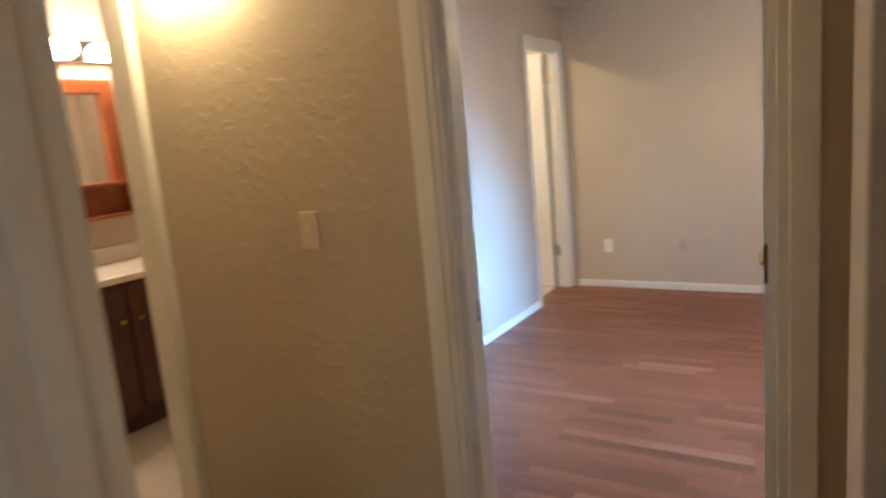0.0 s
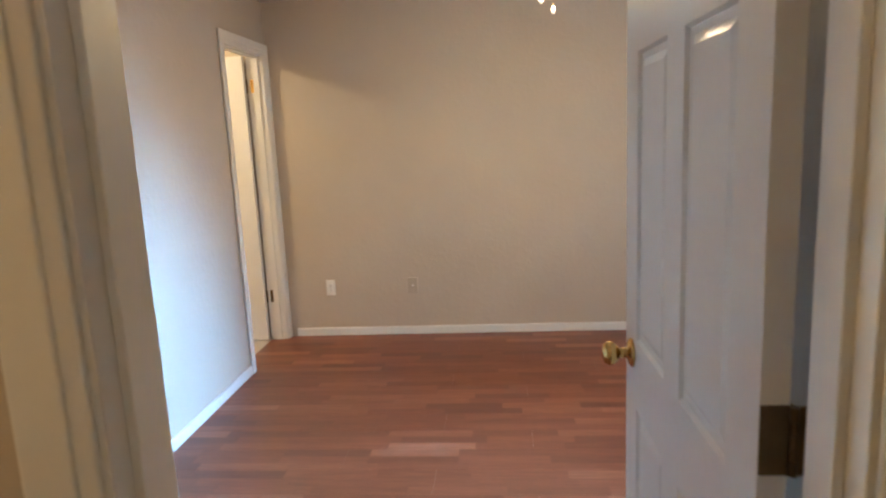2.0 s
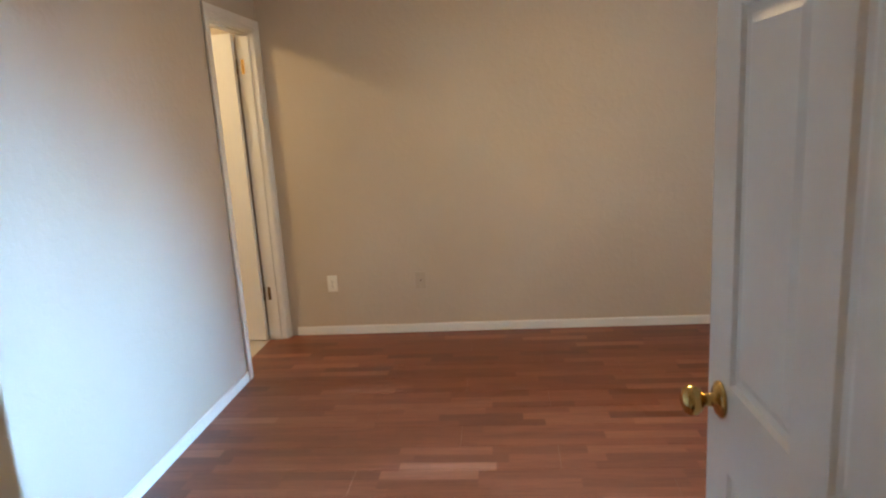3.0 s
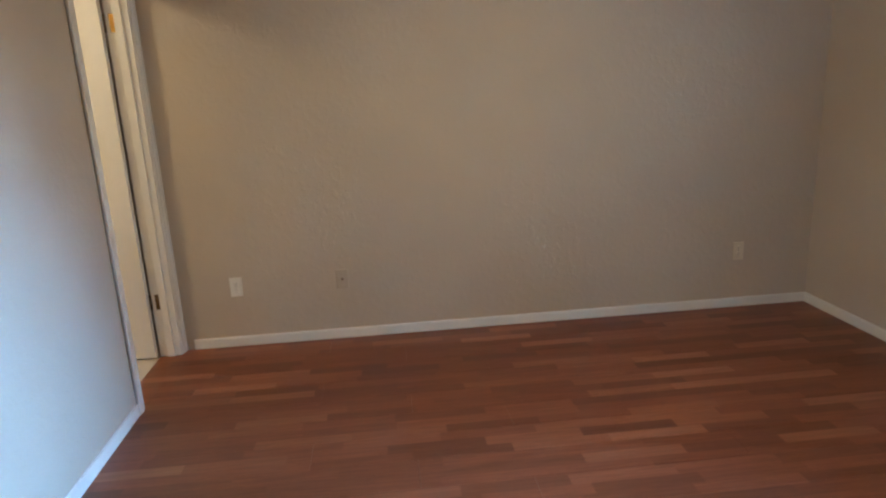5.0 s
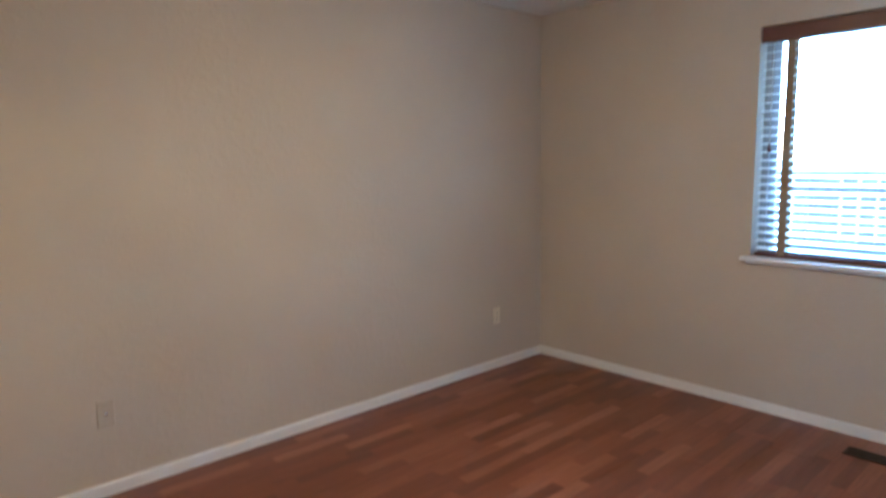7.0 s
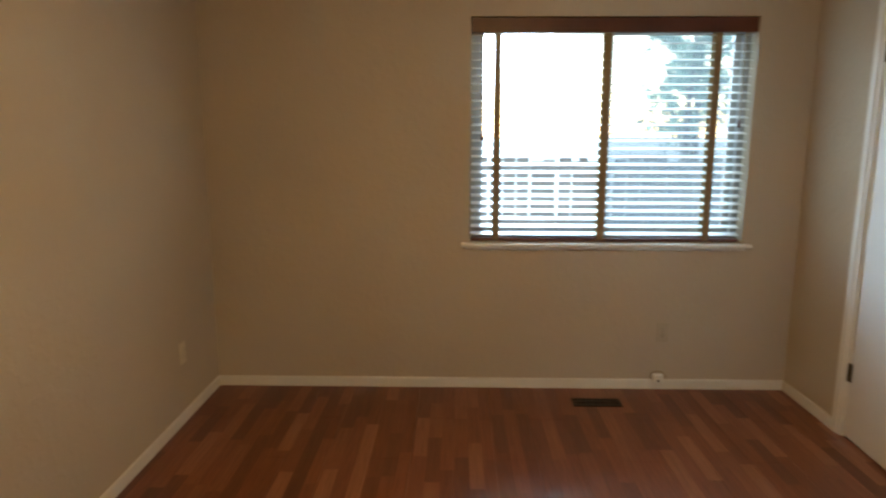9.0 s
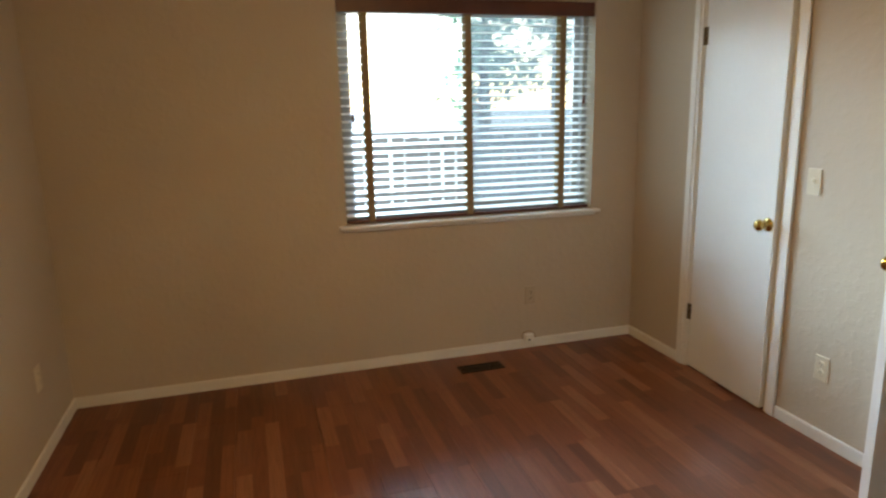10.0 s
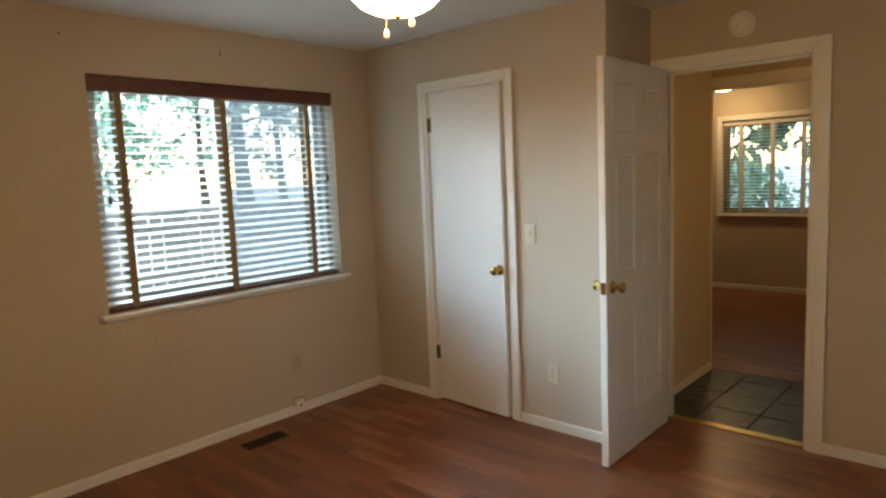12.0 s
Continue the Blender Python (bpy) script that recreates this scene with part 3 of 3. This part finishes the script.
def outlet(label, m, material):
    p = plate_base("wall_outlet", label, "outlet", m, material, "duplex outlets")
    for z in (-0.0195, 0.0195):
        bm = bmesh.new()
        turned(bm, [(0, 0), (0.0165, 0), (0.0165, 0.002), (0.0155, 0.003), (0, 0.003)], 20, pose(0, -0.006, z, 90))
        r = part("receptacle", bm, material, p)
        # dark chips on the face paint the shade of the plug holes
        bm = bmesh.new()
        for x in (-0.0063, 0.0063):
            box(bm, x - 0.001, x + 0.001, -0.0098, -0.0088, z - 0.001, z + 0.007)
        box(bm, -0.002, 0.002, -0.0098, -0.0088, z - 0.0095, z - 0.006)
        part("slot_shade", bm, M_DARK, r)
    screw(p, 0.0, M_CHROME)


def switch(label, m, material):
    p = plate_base("light_switch", label, "light switch", m, material)
    part("toggle", bm_box(-0.005, 0.005, -0.017, -0.004, -0.004, 0.012, bevel=0.0015, m=pose(0, 0, 0, -18)), material, p)
    part("toggle_frame", bm_box(-0.008, 0.008, -0.0072, -0.005, -0.014, 0.014, bevel=0.0008), material, p)
    for z in (-0.030, 0.030):
        screw(p, z, material)


def cable_plate(label, m, material):
    p = plate_base("cable_plate", label, "wall plate", m, material)
    bm = bmesh.new()
    turned(bm, [(0, 0), (0.007, 0), (0.007, 0.004), (0.0045, 0.004), (0.0045, 0.011), (0, 0.011)], 16, pose(0, -0.006, 0, 90))
    part("connector", bm, M_CHROME, p, "threaded metal cable connector")
    for z in (-0.042, 0.042):
        screw(p, z, material)


F_N, F_E, F_S = 0, -90, 180     # turn of a plate on the north, east and south walls
outlet("white duplex outlet plate on the north wall", pose(0.337, YN, 0.364, 0, 0, F_N), M_PLATE)
cable_plate("wall-coloured cable plate on the north wall", pose(0.950, YN, 0.368, 0, 0, F_N), M_TAN)
outlet("ivory duplex outlet plate near the corner", pose(3.397, YN, 0.363, 0, 0, F_N), M_IVORY)
outlet("ivory duplex outlet plate on the closet wall", pose(2.376, YC, 0.340, 0, 0, F_S), M_IVORY)
switch("ivory toggle light switch beside the closet door", pose(2.513, YC, 1.148, 0, 0, F_S), M_IVORY)
outlet("wall-coloured outlet plate under the window", pose(XE, 1.256, 0.344, 0, 0, F_E), M_TAN)
switch("ivory toggle light switch on the hall wall", pose(0.70, YH0, 1.16, 0, 0, F_N), M_IVORY)


def wall_screw(y, z):
    s = thing("wall_screw", "small dark screw driven into the painted wall over the blind", "screw", pose(XE, y, z, 0, 0, -90), "screws over the blind")
    bm = bmesh.new()
    turned(bm, [(0, 0), (0.0055, 0), (0.005, 0.002), (0.0022, 0.003), (0.0022, 0.009), (0, 0.009)], 12, pose(0, 0, 0, 90))
    part("head", bm, M_BRONZE, s)


for y, z in ((2.473, 2.264), (1.634, 2.266), (1.634, 2.248)):
    wall_screw(y, z)


def phone_jack():
    p = thing("phone_jack", "small white surface-mount phone jack above the baseboard", "phone jack", pose(XE - B - 0.0, 1.271, 0.062, 0, 0, -90))
    bm = bmesh.new()
    box(bm, -0.030, 0.030, -0.018, 0.012, -0.018, 0.032, bevel=0.006)
    part("housing", bm, M_PLATE, p)
    # dark chip on the front paints the shaded opening; the housing is uncut
    part("socket_shade", bm_box(-0.007, 0.007, -0.0186, -0.0178, -0.010, 0.002), M_DARK, p)
    cu = bpy.data.curves.new("cord", "CURVE")
    cu.dimensions, cu.bevel_depth = "3D", 0.0022
    sp = cu.splines.new("BEZIER")
    pts = ((-0.036, 0.004, -0.002), (-0.040, 0.004, 0.030), (-0.010, 0.003, 0.046), (0.034, 0.003, 0.036), (0.052, 0.003, -0.002))
    sp.bezier_points.add(len(pts) - 1)
    for bp, c in zip(sp.bezier_points, pts):
        bp.co, bp.handle_left_type, bp.handle_right_type = c, "AUTO", "AUTO"
    cu.materials.append(M_TAPE)
    ob = tagged(new("cord", cu), "thin brown phone cord")
    ob.parent = p


phone_jack()


def floor_register():
    r = thing("floor_register", "brown metal floor register with louvres", "floor register", pose(3.655, 1.665, 0.0))
    bm = bmesh.new()
    for q in ((-0.052, 0.052, -0.134, -0.125), (-0.052, 0.052, 0.125, 0.134), (-0.052, -0.042, -0.125, 0.125), (0.042, 0.052, -0.125, 0.125), (-0.005, 0.005, -0.125, 0.125)):
        box(bm, *q, 0.0, 0.005, bevel=0.0015)
    part("frame", bm, M_VENT, r)
    # flat dark sheet stands for the shade below the louvres; no duct is cut
    part("duct_shade", bm_box(-0.042, 0.042, -0.125, 0.125, 0.0002, 0.0008), M_DARK, r)
    me = finish(bm_box(-0.018, 0.018, -0.0012, 0.0012, -0.0016, 0.0016), "louvre", M_VENT)
    for s in (-1, 1):
        for i in range(20):
            o = new("louvre", me)
            o.parent = r
            o.matrix_basis = pose(s * 0.0235, -0.118 + i * 0.0124, 0.0028, 12 if i < 10 else -62)


floor_register()


def smoke_detector():
    s = thing("smoke_detector", "round white smoke detector on the wall above the doorway", "smoke detector", pose(1.522, 0.0, 2.225, -90))
    bm = bmesh.new()
    turned(bm, [(0, 0), (0.066, 0), (0.066, 0.010), (0.060, 0.014), (0, 0.014)], 36)
    part("base", bm, M_PLATE, s, smooth=False)
    bm = bmesh.new()
    turned(bm, [(0, 0.014), (0.056, 0.014), (0.055, 0.026), (0.046, 0.036), (0.030, 0.040), (0, 0.041)], 36)
    c = part("cover", bm, M_PLATE, s, smooth=True)
    bm = bmesh.new()
    turned(bm, [(0, 0.0405), (0.007, 0.0405), (0.006, 0.043), (0, 0.0432)], 14, pose(0.015, 0.012, -0.0008))
    part("test_button", bm, M_IVORY, c)


smoke_detector()


def ceiling_light():
    lx, ly = 1.835, 2.205
    c = thing("ceiling_light", "lit frosted bowl light with pull chains below its ceiling mount", "ceiling light", pose(lx, ly, CEIL - 0.052))
    bm = bmesh.new()
    turned(bm, [(0, 0.052), (0.080, 0.052), (0.082, 0.040), (0.070, 0.010), (0.060, -0.060), (0.075, -0.085), (0.120, -0.110), (0.125, -0.160), (0.100, -0.190), (0.095, -0.220), (0, -0.220)], 40)
    part("motor_housing", bm, M_PLATE, c, "white enamelled housing", smooth=True)
    bm = bmesh.new()
    turned(bm, [(0, -0.220), (0.160, -0.220), (0.165, -0.226), (0.165, -0.242), (0.158, -0.244), (0.154, -0.228), (0, -0.226)], 48)
    part("fitter_ring", bm, M_BRASS, c, "brass fitter ring", smooth=False)
    bm = bmesh.new()
    turned(bm, [(0.152, -0.243), (0.150, -0.256), (0.138, -0.284), (0.111, -0.312), (0.076, -0.330), (0.036, -0.340), (0, -0.342)], 48)
    part("bowl", bm, M_BOWL, c, "glowing frosted glass bowl", smooth=True)
    bm = bmesh.new()
    turned(bm, [(0, -0.339), (0.012, -0.340), (0.012, -0.346), (0.006, -0.352), (0, -0.354)], 16)
    part("finial", bm, M_BRASS, c, smooth=True)
    for x, y, z0, z1 in ((0.02, 0.03, -0.338, -0.380), (-0.036, -0.026, -0.336, -0.346)):
        bm = bmesh.new()
        n = max(3, int((z0 - z1) / 0.0045))
        for i in range(n):
            bmesh.ops.create_icosphere(bm, subdivisions=1, radius=0.0018, matrix=Matrix.Translation((x, y, z0 - i * 0.0045)))
        chain = part("pull_chain", bm, M_BRASS, c)
        bm = bmesh.new()
        turned(bm, [(0, z1), (0.004, z1 - 0.002), (0.0075, z1 - 0.012), (0.009, z1 - 0.024), (0.006, z1 - 0.032), (0, z1 - 0.034)], 14, Matrix.Translation((x, y, 0)))
        part("pull_knob", bm, M_PLATE, chain, "white pull knob", smooth=True)


ceiling_light()


def globe(bm, r, m):
    turned(bm, [(0.028, 0.0), (0.034, -0.008), (r * 0.8, -0.028), (r, -0.07), (r * 0.92, -0.105), (r * 0.6, -0.130), (0, -0.142)], 28, m)


def sconce():
    s = thing("wall_sconce", "chrome two-globe wall light glowing on the hall wall", "wall light", pose(0.31, YH0, 2.065))
    bm = bmesh.new()
    turned(bm, [(0, 0), (0.062, 0), (0.060, 0.012), (0.045, 0.022), (0, 0.024)], 32, pose(0, 0, 0, 90))
    part("backplate", bm, M_CHROME, s, smooth=True)
    for x in (-0.11, 0.11):
        bm = bmesh.new()
        turned(bm, [(0, 0), (0.008, 0), (0.008, 0.115), (0, 0.115)], 12, pose(0, -0.02, 0, 0, 90 if x > 0 else -90, 0))
        arm = part("arm", bm, M_CHROME, s)
        bm = bmesh.new()
        turned(bm, [(0, 0.012), (0.030, 0.010), (0.032, 0.0), (0.028, -0.010), (0, -0.010)], 20, pose(x, -0.075, 0.0))
        box(bm, x - 0.006, x + 0.006, -0.075, -0.015, -0.006, 0.006)
        part("holder", bm, M_CHROME, arm)
        bm = bmesh.new()
        globe(bm, 0.062, pose(x, -0.075, -0.004))
        part("globe", bm, M_GLOBE, arm, "glowing glass globe", smooth=True)


sconce()


def dome_light(x, y, material, label):
    d = thing("ceiling_dome", label, "ceiling light", pose(x, y, CEIL))
    bm = bmesh.new()
    turned(bm, [(0, 0), (0.155, 0), (0.158, -0.010), (0.150, -0.020), (0, -0.020)], 40)
    part("pan", bm, M_BRASS, d)
    bm = bmesh.new()
    turned(bm, [(0.146, -0.018), (0.140, -0.045), (0.115, -0.072), (0.070, -0.090), (0, -0.096)], 40)
    part("shade", bm, material, d, "glowing glass shade", smooth=True)


dome_light(2.92, -3.85, M_DOME2, "lit glass dome on the far bedroom ceiling")
dome_light(-0.95, 3.0, M_ENSUITE, "lit glass dome on the ensuite ceiling")


# ---- bathroom seen past the hall ----
def vanity():
    v = thing("vanity_cabinet", "dark wooden bathroom vanity with panelled doors", "cabinet", pose(-1.60, 0.34, 0.0))
    part("body", bm_box(0.0, 0.50, -0.55, 0.55, 0.10, 0.82, bevel=0.003), M_VANITY, v)
    part("toe_kick", bm_box(0.0, 0.44, -0.55, 0.55, 0.0, 0.10), M_VANITY, v)
    for y0 in (-0.53, 0.01):
        bm = bmesh.new()
        box(bm, 0.502, 0.520, y0, y0 + 0.52, 0.14, 0.79, bevel=0.004)
        box(bm, 0.520, 0.526, y0 + 0.07, y0 + 0.45, 0.22, 0.71, bevel=0.005)
        d = part("door", bm, M_VANITY, v)
        bm = bmesh.new()
        turned(bm, [(0, 0), (0.006, 0), (0.006, 0.012), (0.014, 0.02), (0.012, 0.028), (0, 0.03)], 14, pose(0.520, y0 + (0.48 if y0 < 0 else 0.04), 0.62, 0, 90, 0))
        part("handle", bm, M_BRASS, d, "small brass pull")
    c = thing("countertop", "white vanity counter with backsplash", "counter", pose(-1.60, 0.34, 0.82))
    part("counter", bm_box(0.0, 0.54, -0.57, 0.57, 0.0, 0.035, bevel=0.006), M_COUNTER, c)
    part("backsplash", bm_box(0.0, 0.02, -0.57, 0.57, 0.035, 0.13, bevel=0.004), M_COUNTER, c)
    k = thing("mirror_cabinet", "orange cherry wood framed mirror with a shelf box", "mirror", pose(-1.60, 0.34, 1.12))
    bm = bmesh.new()
    for q in ((-0.42, -0.34, 0.2, 0.78), (0.34, 0.42, 0.2, 0.78), (-0.34, 0.34, 0.70, 0.78)):
        box(bm, 0.0, 0.05, q[0], q[1], q[2], q[3], bevel=0.004)
    part("frame", bm, M_CHERRY, k)
    bm = bmesh.new()
    for q in ((0.0, 0.12, -0.42, 0.42, 0.0, 0.02), (0.0, 0.12, -0.42, 0.42, 0.18, 0.20), (0.0, 0.12, -0.42, -0.40, 0.02, 0.18), (0.0, 0.12, 0.40, 0.42, 0.02, 0.18), (0.0, 0.02, -0.40, 0.40, 0.02, 0.18)):
        box(bm, *q, bevel=0.002)
    part("shelf", bm, M_CHERRY, k)
    part("glass", bm_box(0.012, 0.020, -0.34, 0.34, 0.20, 0.70), M_MIRROR, k, "mirror glass")
    b = thing("vanity_light", "bright globe light bar above the bathroom mirror", "wall light", pose(-1.60, 0.34, 2.05))
    part("bar", bm_box(0.0, 0.05, -0.50, 0.50, -0.06, 0.06, bevel=0.006), M_CHROME, b)
    for i in range(4):
        bm = bmesh.new()
        turned(bm, [(0, 0.05), (0.024, 0.05), (0.03, 0.065), (0.058, 0.10), (0.062, 0.13), (0.05, 0.165), (0.025, 0.182), (0, 0.185)], 24, pose(0, -0.42 + i * 0.28, 0, 0, 90, 0))
        part("bulb", bm, M_BULB, b, "glowing round bulb", smooth=True)


vanity()

# ---- outdoors ----
GZ = -0.45
bm = bmesh.new()
bmesh.ops.create_grid(bm, x_segments=60, y_segments=60, size=300)
for v in bm.verts:
    v.co.z = GZ + (0.03 * noise.noise(v.co * 0.1) if v.co.length > 30 else 0)
tagged(new("ground", finish(bm, "ground", M_LAWN)), "pale gravel yard around the house", "yard", kind="structure")
tagged(new("pavement", finish(bm_box(4.1, 7.4, -3.0, 7.0, GZ, GZ + 0.05, bevel=0.01), "pavement", M_CONCRETE)), "pale concrete patio beside the house", "patio", kind="structure")
solid("foundation", [(-2.02, 4.12, YS - T, YN + T, GZ, -0.12)], M_CONCRETE, "concrete house foundation", "foundation")


def fence(x, y0, y1, top):
    f = thing("fence", "weathered dark cedar board fence with gaps between pickets", "fence", pose(x, 0, GZ))
    h = top - GZ
    me = []
    for i in range(4):
        bm = bm_box(-0.009, 0.009, -0.068, 0.068, 0.03, h - 0.02 * (i % 3), bevel=0.003)
        me.append(finish(bm, "board", M_FENCE))
    n = int((y1 - y0) / 0.155)
    for i in range(n):
        y = y0 + i * 0.155
        o = new("board", me[random.randrange(4)])
        o.parent = f
        o.matrix_basis = pose(random.uniform(-0.004, 0.004), y, 0, random.uniform(-0.6, 0.6), 0, random.uniform(-1, 1))
    for z in (0.25, h * 0.55, h - 0.18):
        part("rail", bm_box(0.009, 0.048, y0, y1, z, z + 0.085, bevel=0.004), M_FENCE, f)
    part("cap_rail", bm_box(-0.05, 0.06, y0, y1, h + 0.0, h + 0.038, bevel=0.004), M_FENCE, f)
    pm = finish(bm_box(0.01, 0.10, -0.045, 0.045, 0, h, bevel=0.006), "post", M_FENCE)
    y = y0 + 0.4
    while y < y1:
        o = new("post", pm)
        o.parent = f
        o.matrix_basis = pose(0.04, y, 0)
        y += 2.4


fence(7.6, -9.0, 9.0, 1.20)


def clump(bm, c, r, n, size):
    for _ in range(n):
        d = Vector((random.gauss(0, 1), random.gauss(0, 1), random.gauss(0, 0.8)))
        d.normalize()
        p = c + d * r * random.uniform(0.35, 1.0)
        t = Euler((random.uniform(0, 6), random.uniform(0, 6), random.uniform(0, 6))).to_matrix()
        s = size * random.uniform(0.6, 1.3)
        vs = [bm.verts.new(p + t @ Vector(q)) for q in ((-s, 0, 0), (0, -s * 0.45, 0.1 * s), (s, 0, 0), (0, s * 0.45, 0.1 * s))]
        bm.faces.new(vs)


def limb(bm, a, b, r0, r1, seg=8):
    d = (b - a)
    q = d.to_track_quat("Z", "Y").to_matrix()
    loops = []
    for k in range(5):
        f = k / 4
        c = a.lerp(b, f) + Vector((math.sin(3 * f + a.x), math.cos(2 * f + a.y), 0)) * 0.04 * d.length * f * (1 - f)
        r = r0 + (r1 - r0) * f
        loops.append([bm.verts.new(c + q @ Vector((r * math.cos(2 * math.pi * i / seg), r * math.sin(2 * math.pi * i / seg), 0))) for i in range(seg)])
    for l0, l1 in zip(loops, loops[1:]):
        for i in range(seg):
            bm.faces.new((l0[i], l0[(i + 1) % seg], l1[(i + 1) % seg], l1[i]))


def tree(x, y, h, r, label, material, leaves=70, lean=0.0, clear=0.35, size=0.13):
    t = thing("tree", label, "tree", pose(x, y, GZ))
    bm = bmesh.new()
    top = Vector((lean, 0.2 * lean, h * 0.86))
    limb(bm, Vector((0, 0, -0.05)), top, r, r * 0.15, 10)
    tips = []
    for i in range(15):
        f = clear + (0.95 - clear) * (i + random.random()) / 15
        a = Vector((lean * f, 0.2 * lean * f, h * 0.86 * f))
        ang = i * 2.4 + random.uniform(-0.4, 0.4)
        ln = h * random.uniform(0.18, 0.30) * (1.15 - 0.6 * f)
        b = a + Vector((math.cos(ang) * ln, math.sin(ang) * ln, ln * random.uniform(0.1, 0.6)))
        limb(bm, a, b, r * 0.32 * (1.1 - f), r * 0.05, 6)
        tips += [b, a.lerp(b, 0.65), a.lerp(b, 0.35) + Vector((0, 0, 0.2))]
    part("trunk", bm, M_BARK, t, smooth=True)
    bm = bmesh.new()
    for p in tips + [top]:
        for _ in range(2):
            c = p + Vector((random.gauss(0, 0.25), random.gauss(0, 0.25), random.gauss(0, 0.2)))
            clump(bm, c, h * 0.07 * random.uniform(0.6, 1.3), leaves, size)
    part("crown", bm, material, t, "loose green foliage with gaps")


tree(20.0, -8.3, 9.5, 0.34, "tall tree with a dark trunk and open crown", M_LEAF, 6, 0.4, 0.40, 0.15)
tree(25.0, -6.2, 7.5, 0.18, "slender garden tree behind the fence", M_LEAF, 10, -0.3, 0.2, 0.17)
tree(27.0, -10.5, 9.0, 0.22, "leafy tree beyond the fence", M_NEEDLE, 9, 0.2, 0.30, 0.18)
tree(24.0, -12.5, 9.5, 0.22, "broad tree in the distance", M_NEEDLE, 13, 0.3, 0.25, 0.18)
tree(30.0, -8.4, 8.5, 0.22, "pale tree in the distance", M_LEAF, 11, 0.0, 0.15, 0.2)
tree(22.0, -15.5, 8.5, 0.2, "dense tree along the fence", M_LEAF, 20, 0.0, 0.15, 0.17)
tree(2.0, -11.5, 8.0, 0.2, "leafy tree outside the far bedroom", M_LEAF, 85, 0.2, 0.15)
tree(5.0, -10.0, 7.0, 0.18, "leafy tree outside the far bedroom", M_LEAF, 85, -0.2, 0.12)


def shrub(x, y, r, label):
    s = thing("shrub", label, "shrub", pose(x, y, GZ))
    bm = bmesh.new()
    for i in range(5):
        limb(bm, Vector((0, 0, 0)), Vector((math.cos(i * 1.3) * r * 0.5, math.sin(i * 1.3) * r * 0.5, r)), 0.02, 0.006, 5)
    part("stem", bm, M_BARK, s)
    bm = bmesh.new()
    for i in range(14):
        clump(bm, Vector((random.gauss(0, r * 0.4), random.gauss(0, r * 0.4), r * random.uniform(0.5, 1.5))), r * 0.42, 60, 0.07)
    part("foliage", bm, M_LEAF, s)


for x, y, r in ((1.6, -7.6, 0.9), (3.0, -8.2, 1.0), (4.4, -7.8, 0.9), (5.6, -8.4, 1.0)):
    shrub(x, y, r, "green shrub under the far bedroom window")


# ---- floor pieces ----
def planks():
    """Laminate boards 193 mm wide, staggered, with a hairline bevel between them."""
    w, length, y = 0.1935, 1.29, -0.055
    row = 0
    cache = {}
    while y < YN - 0.01:
        x = 0.0 - (row * 0.43 % length)
        y1 = min(y + w, YN)
        xe = XR if y < YC - 0.2 else XE
        while x < xe:
            a, b = max(x, 0.0), min(x + length, xe)
            if b - a > 0.03:
                key = (round(b - a, 3), round(y1 - y, 3))
                if key not in cache:
                    cache[key] = finish(bm_box(-(b - a) / 2 + 0.0003, (b - a) / 2 - 0.0003, -(y1 - y) / 2 + 0.0003, (y1 - y) / 2 - 0.0003, -0.0084, 0.0, bevel=0.0006), "plank", M_LAM)
                o = new("plank", cache[key])
                o.parent = floor
                o.matrix_basis = pose((a + b) / 2, (y + y1) / 2, 0)
            x += length
        y = y1
        row += 1
    for a, b in ((-T, 0.0),):
        o = new("plank", finish(bm_box(a, b, WD[0] + 0.014, WD[1] - 0.014, -0.0084, -0.0002), "plank", M_LAM))
        o.parent = floor


def tiles():
    s, g = 0.302, 0.007
    cache = {}
    y = -0.06
    while y > YH1 - 0.05:
        y1 = max(y - s, YH1 - 0.05)
        x = XHW
        while x < XHE:
            x1 = min(x + s, XHE)
            key = (round(x1 - x, 3), round(y - y1, 3))
            if key not in cache:
                bm = bmesh.new()
                box(bm, -(x1 - x) / 2 + g / 2, (x1 - x) / 2 - g / 2, -(y - y1) / 2 + g / 2, (y - y1) / 2 - g / 2, -0.0118, -0.002, bevel=0.002)
                cache[key] = finish(bm, "tile", M_SLATE)
            o = new("tile", cache[key])
            o.parent = floor_hall
            o.matrix_basis = pose((x + x1) / 2, (y + y1) / 2, random.uniform(-0.001, 0.001), random.uniform(-0.4, 0.4), random.uniform(-0.4, 0.4))
            x = x1
        y = y1


planks()
tiles()
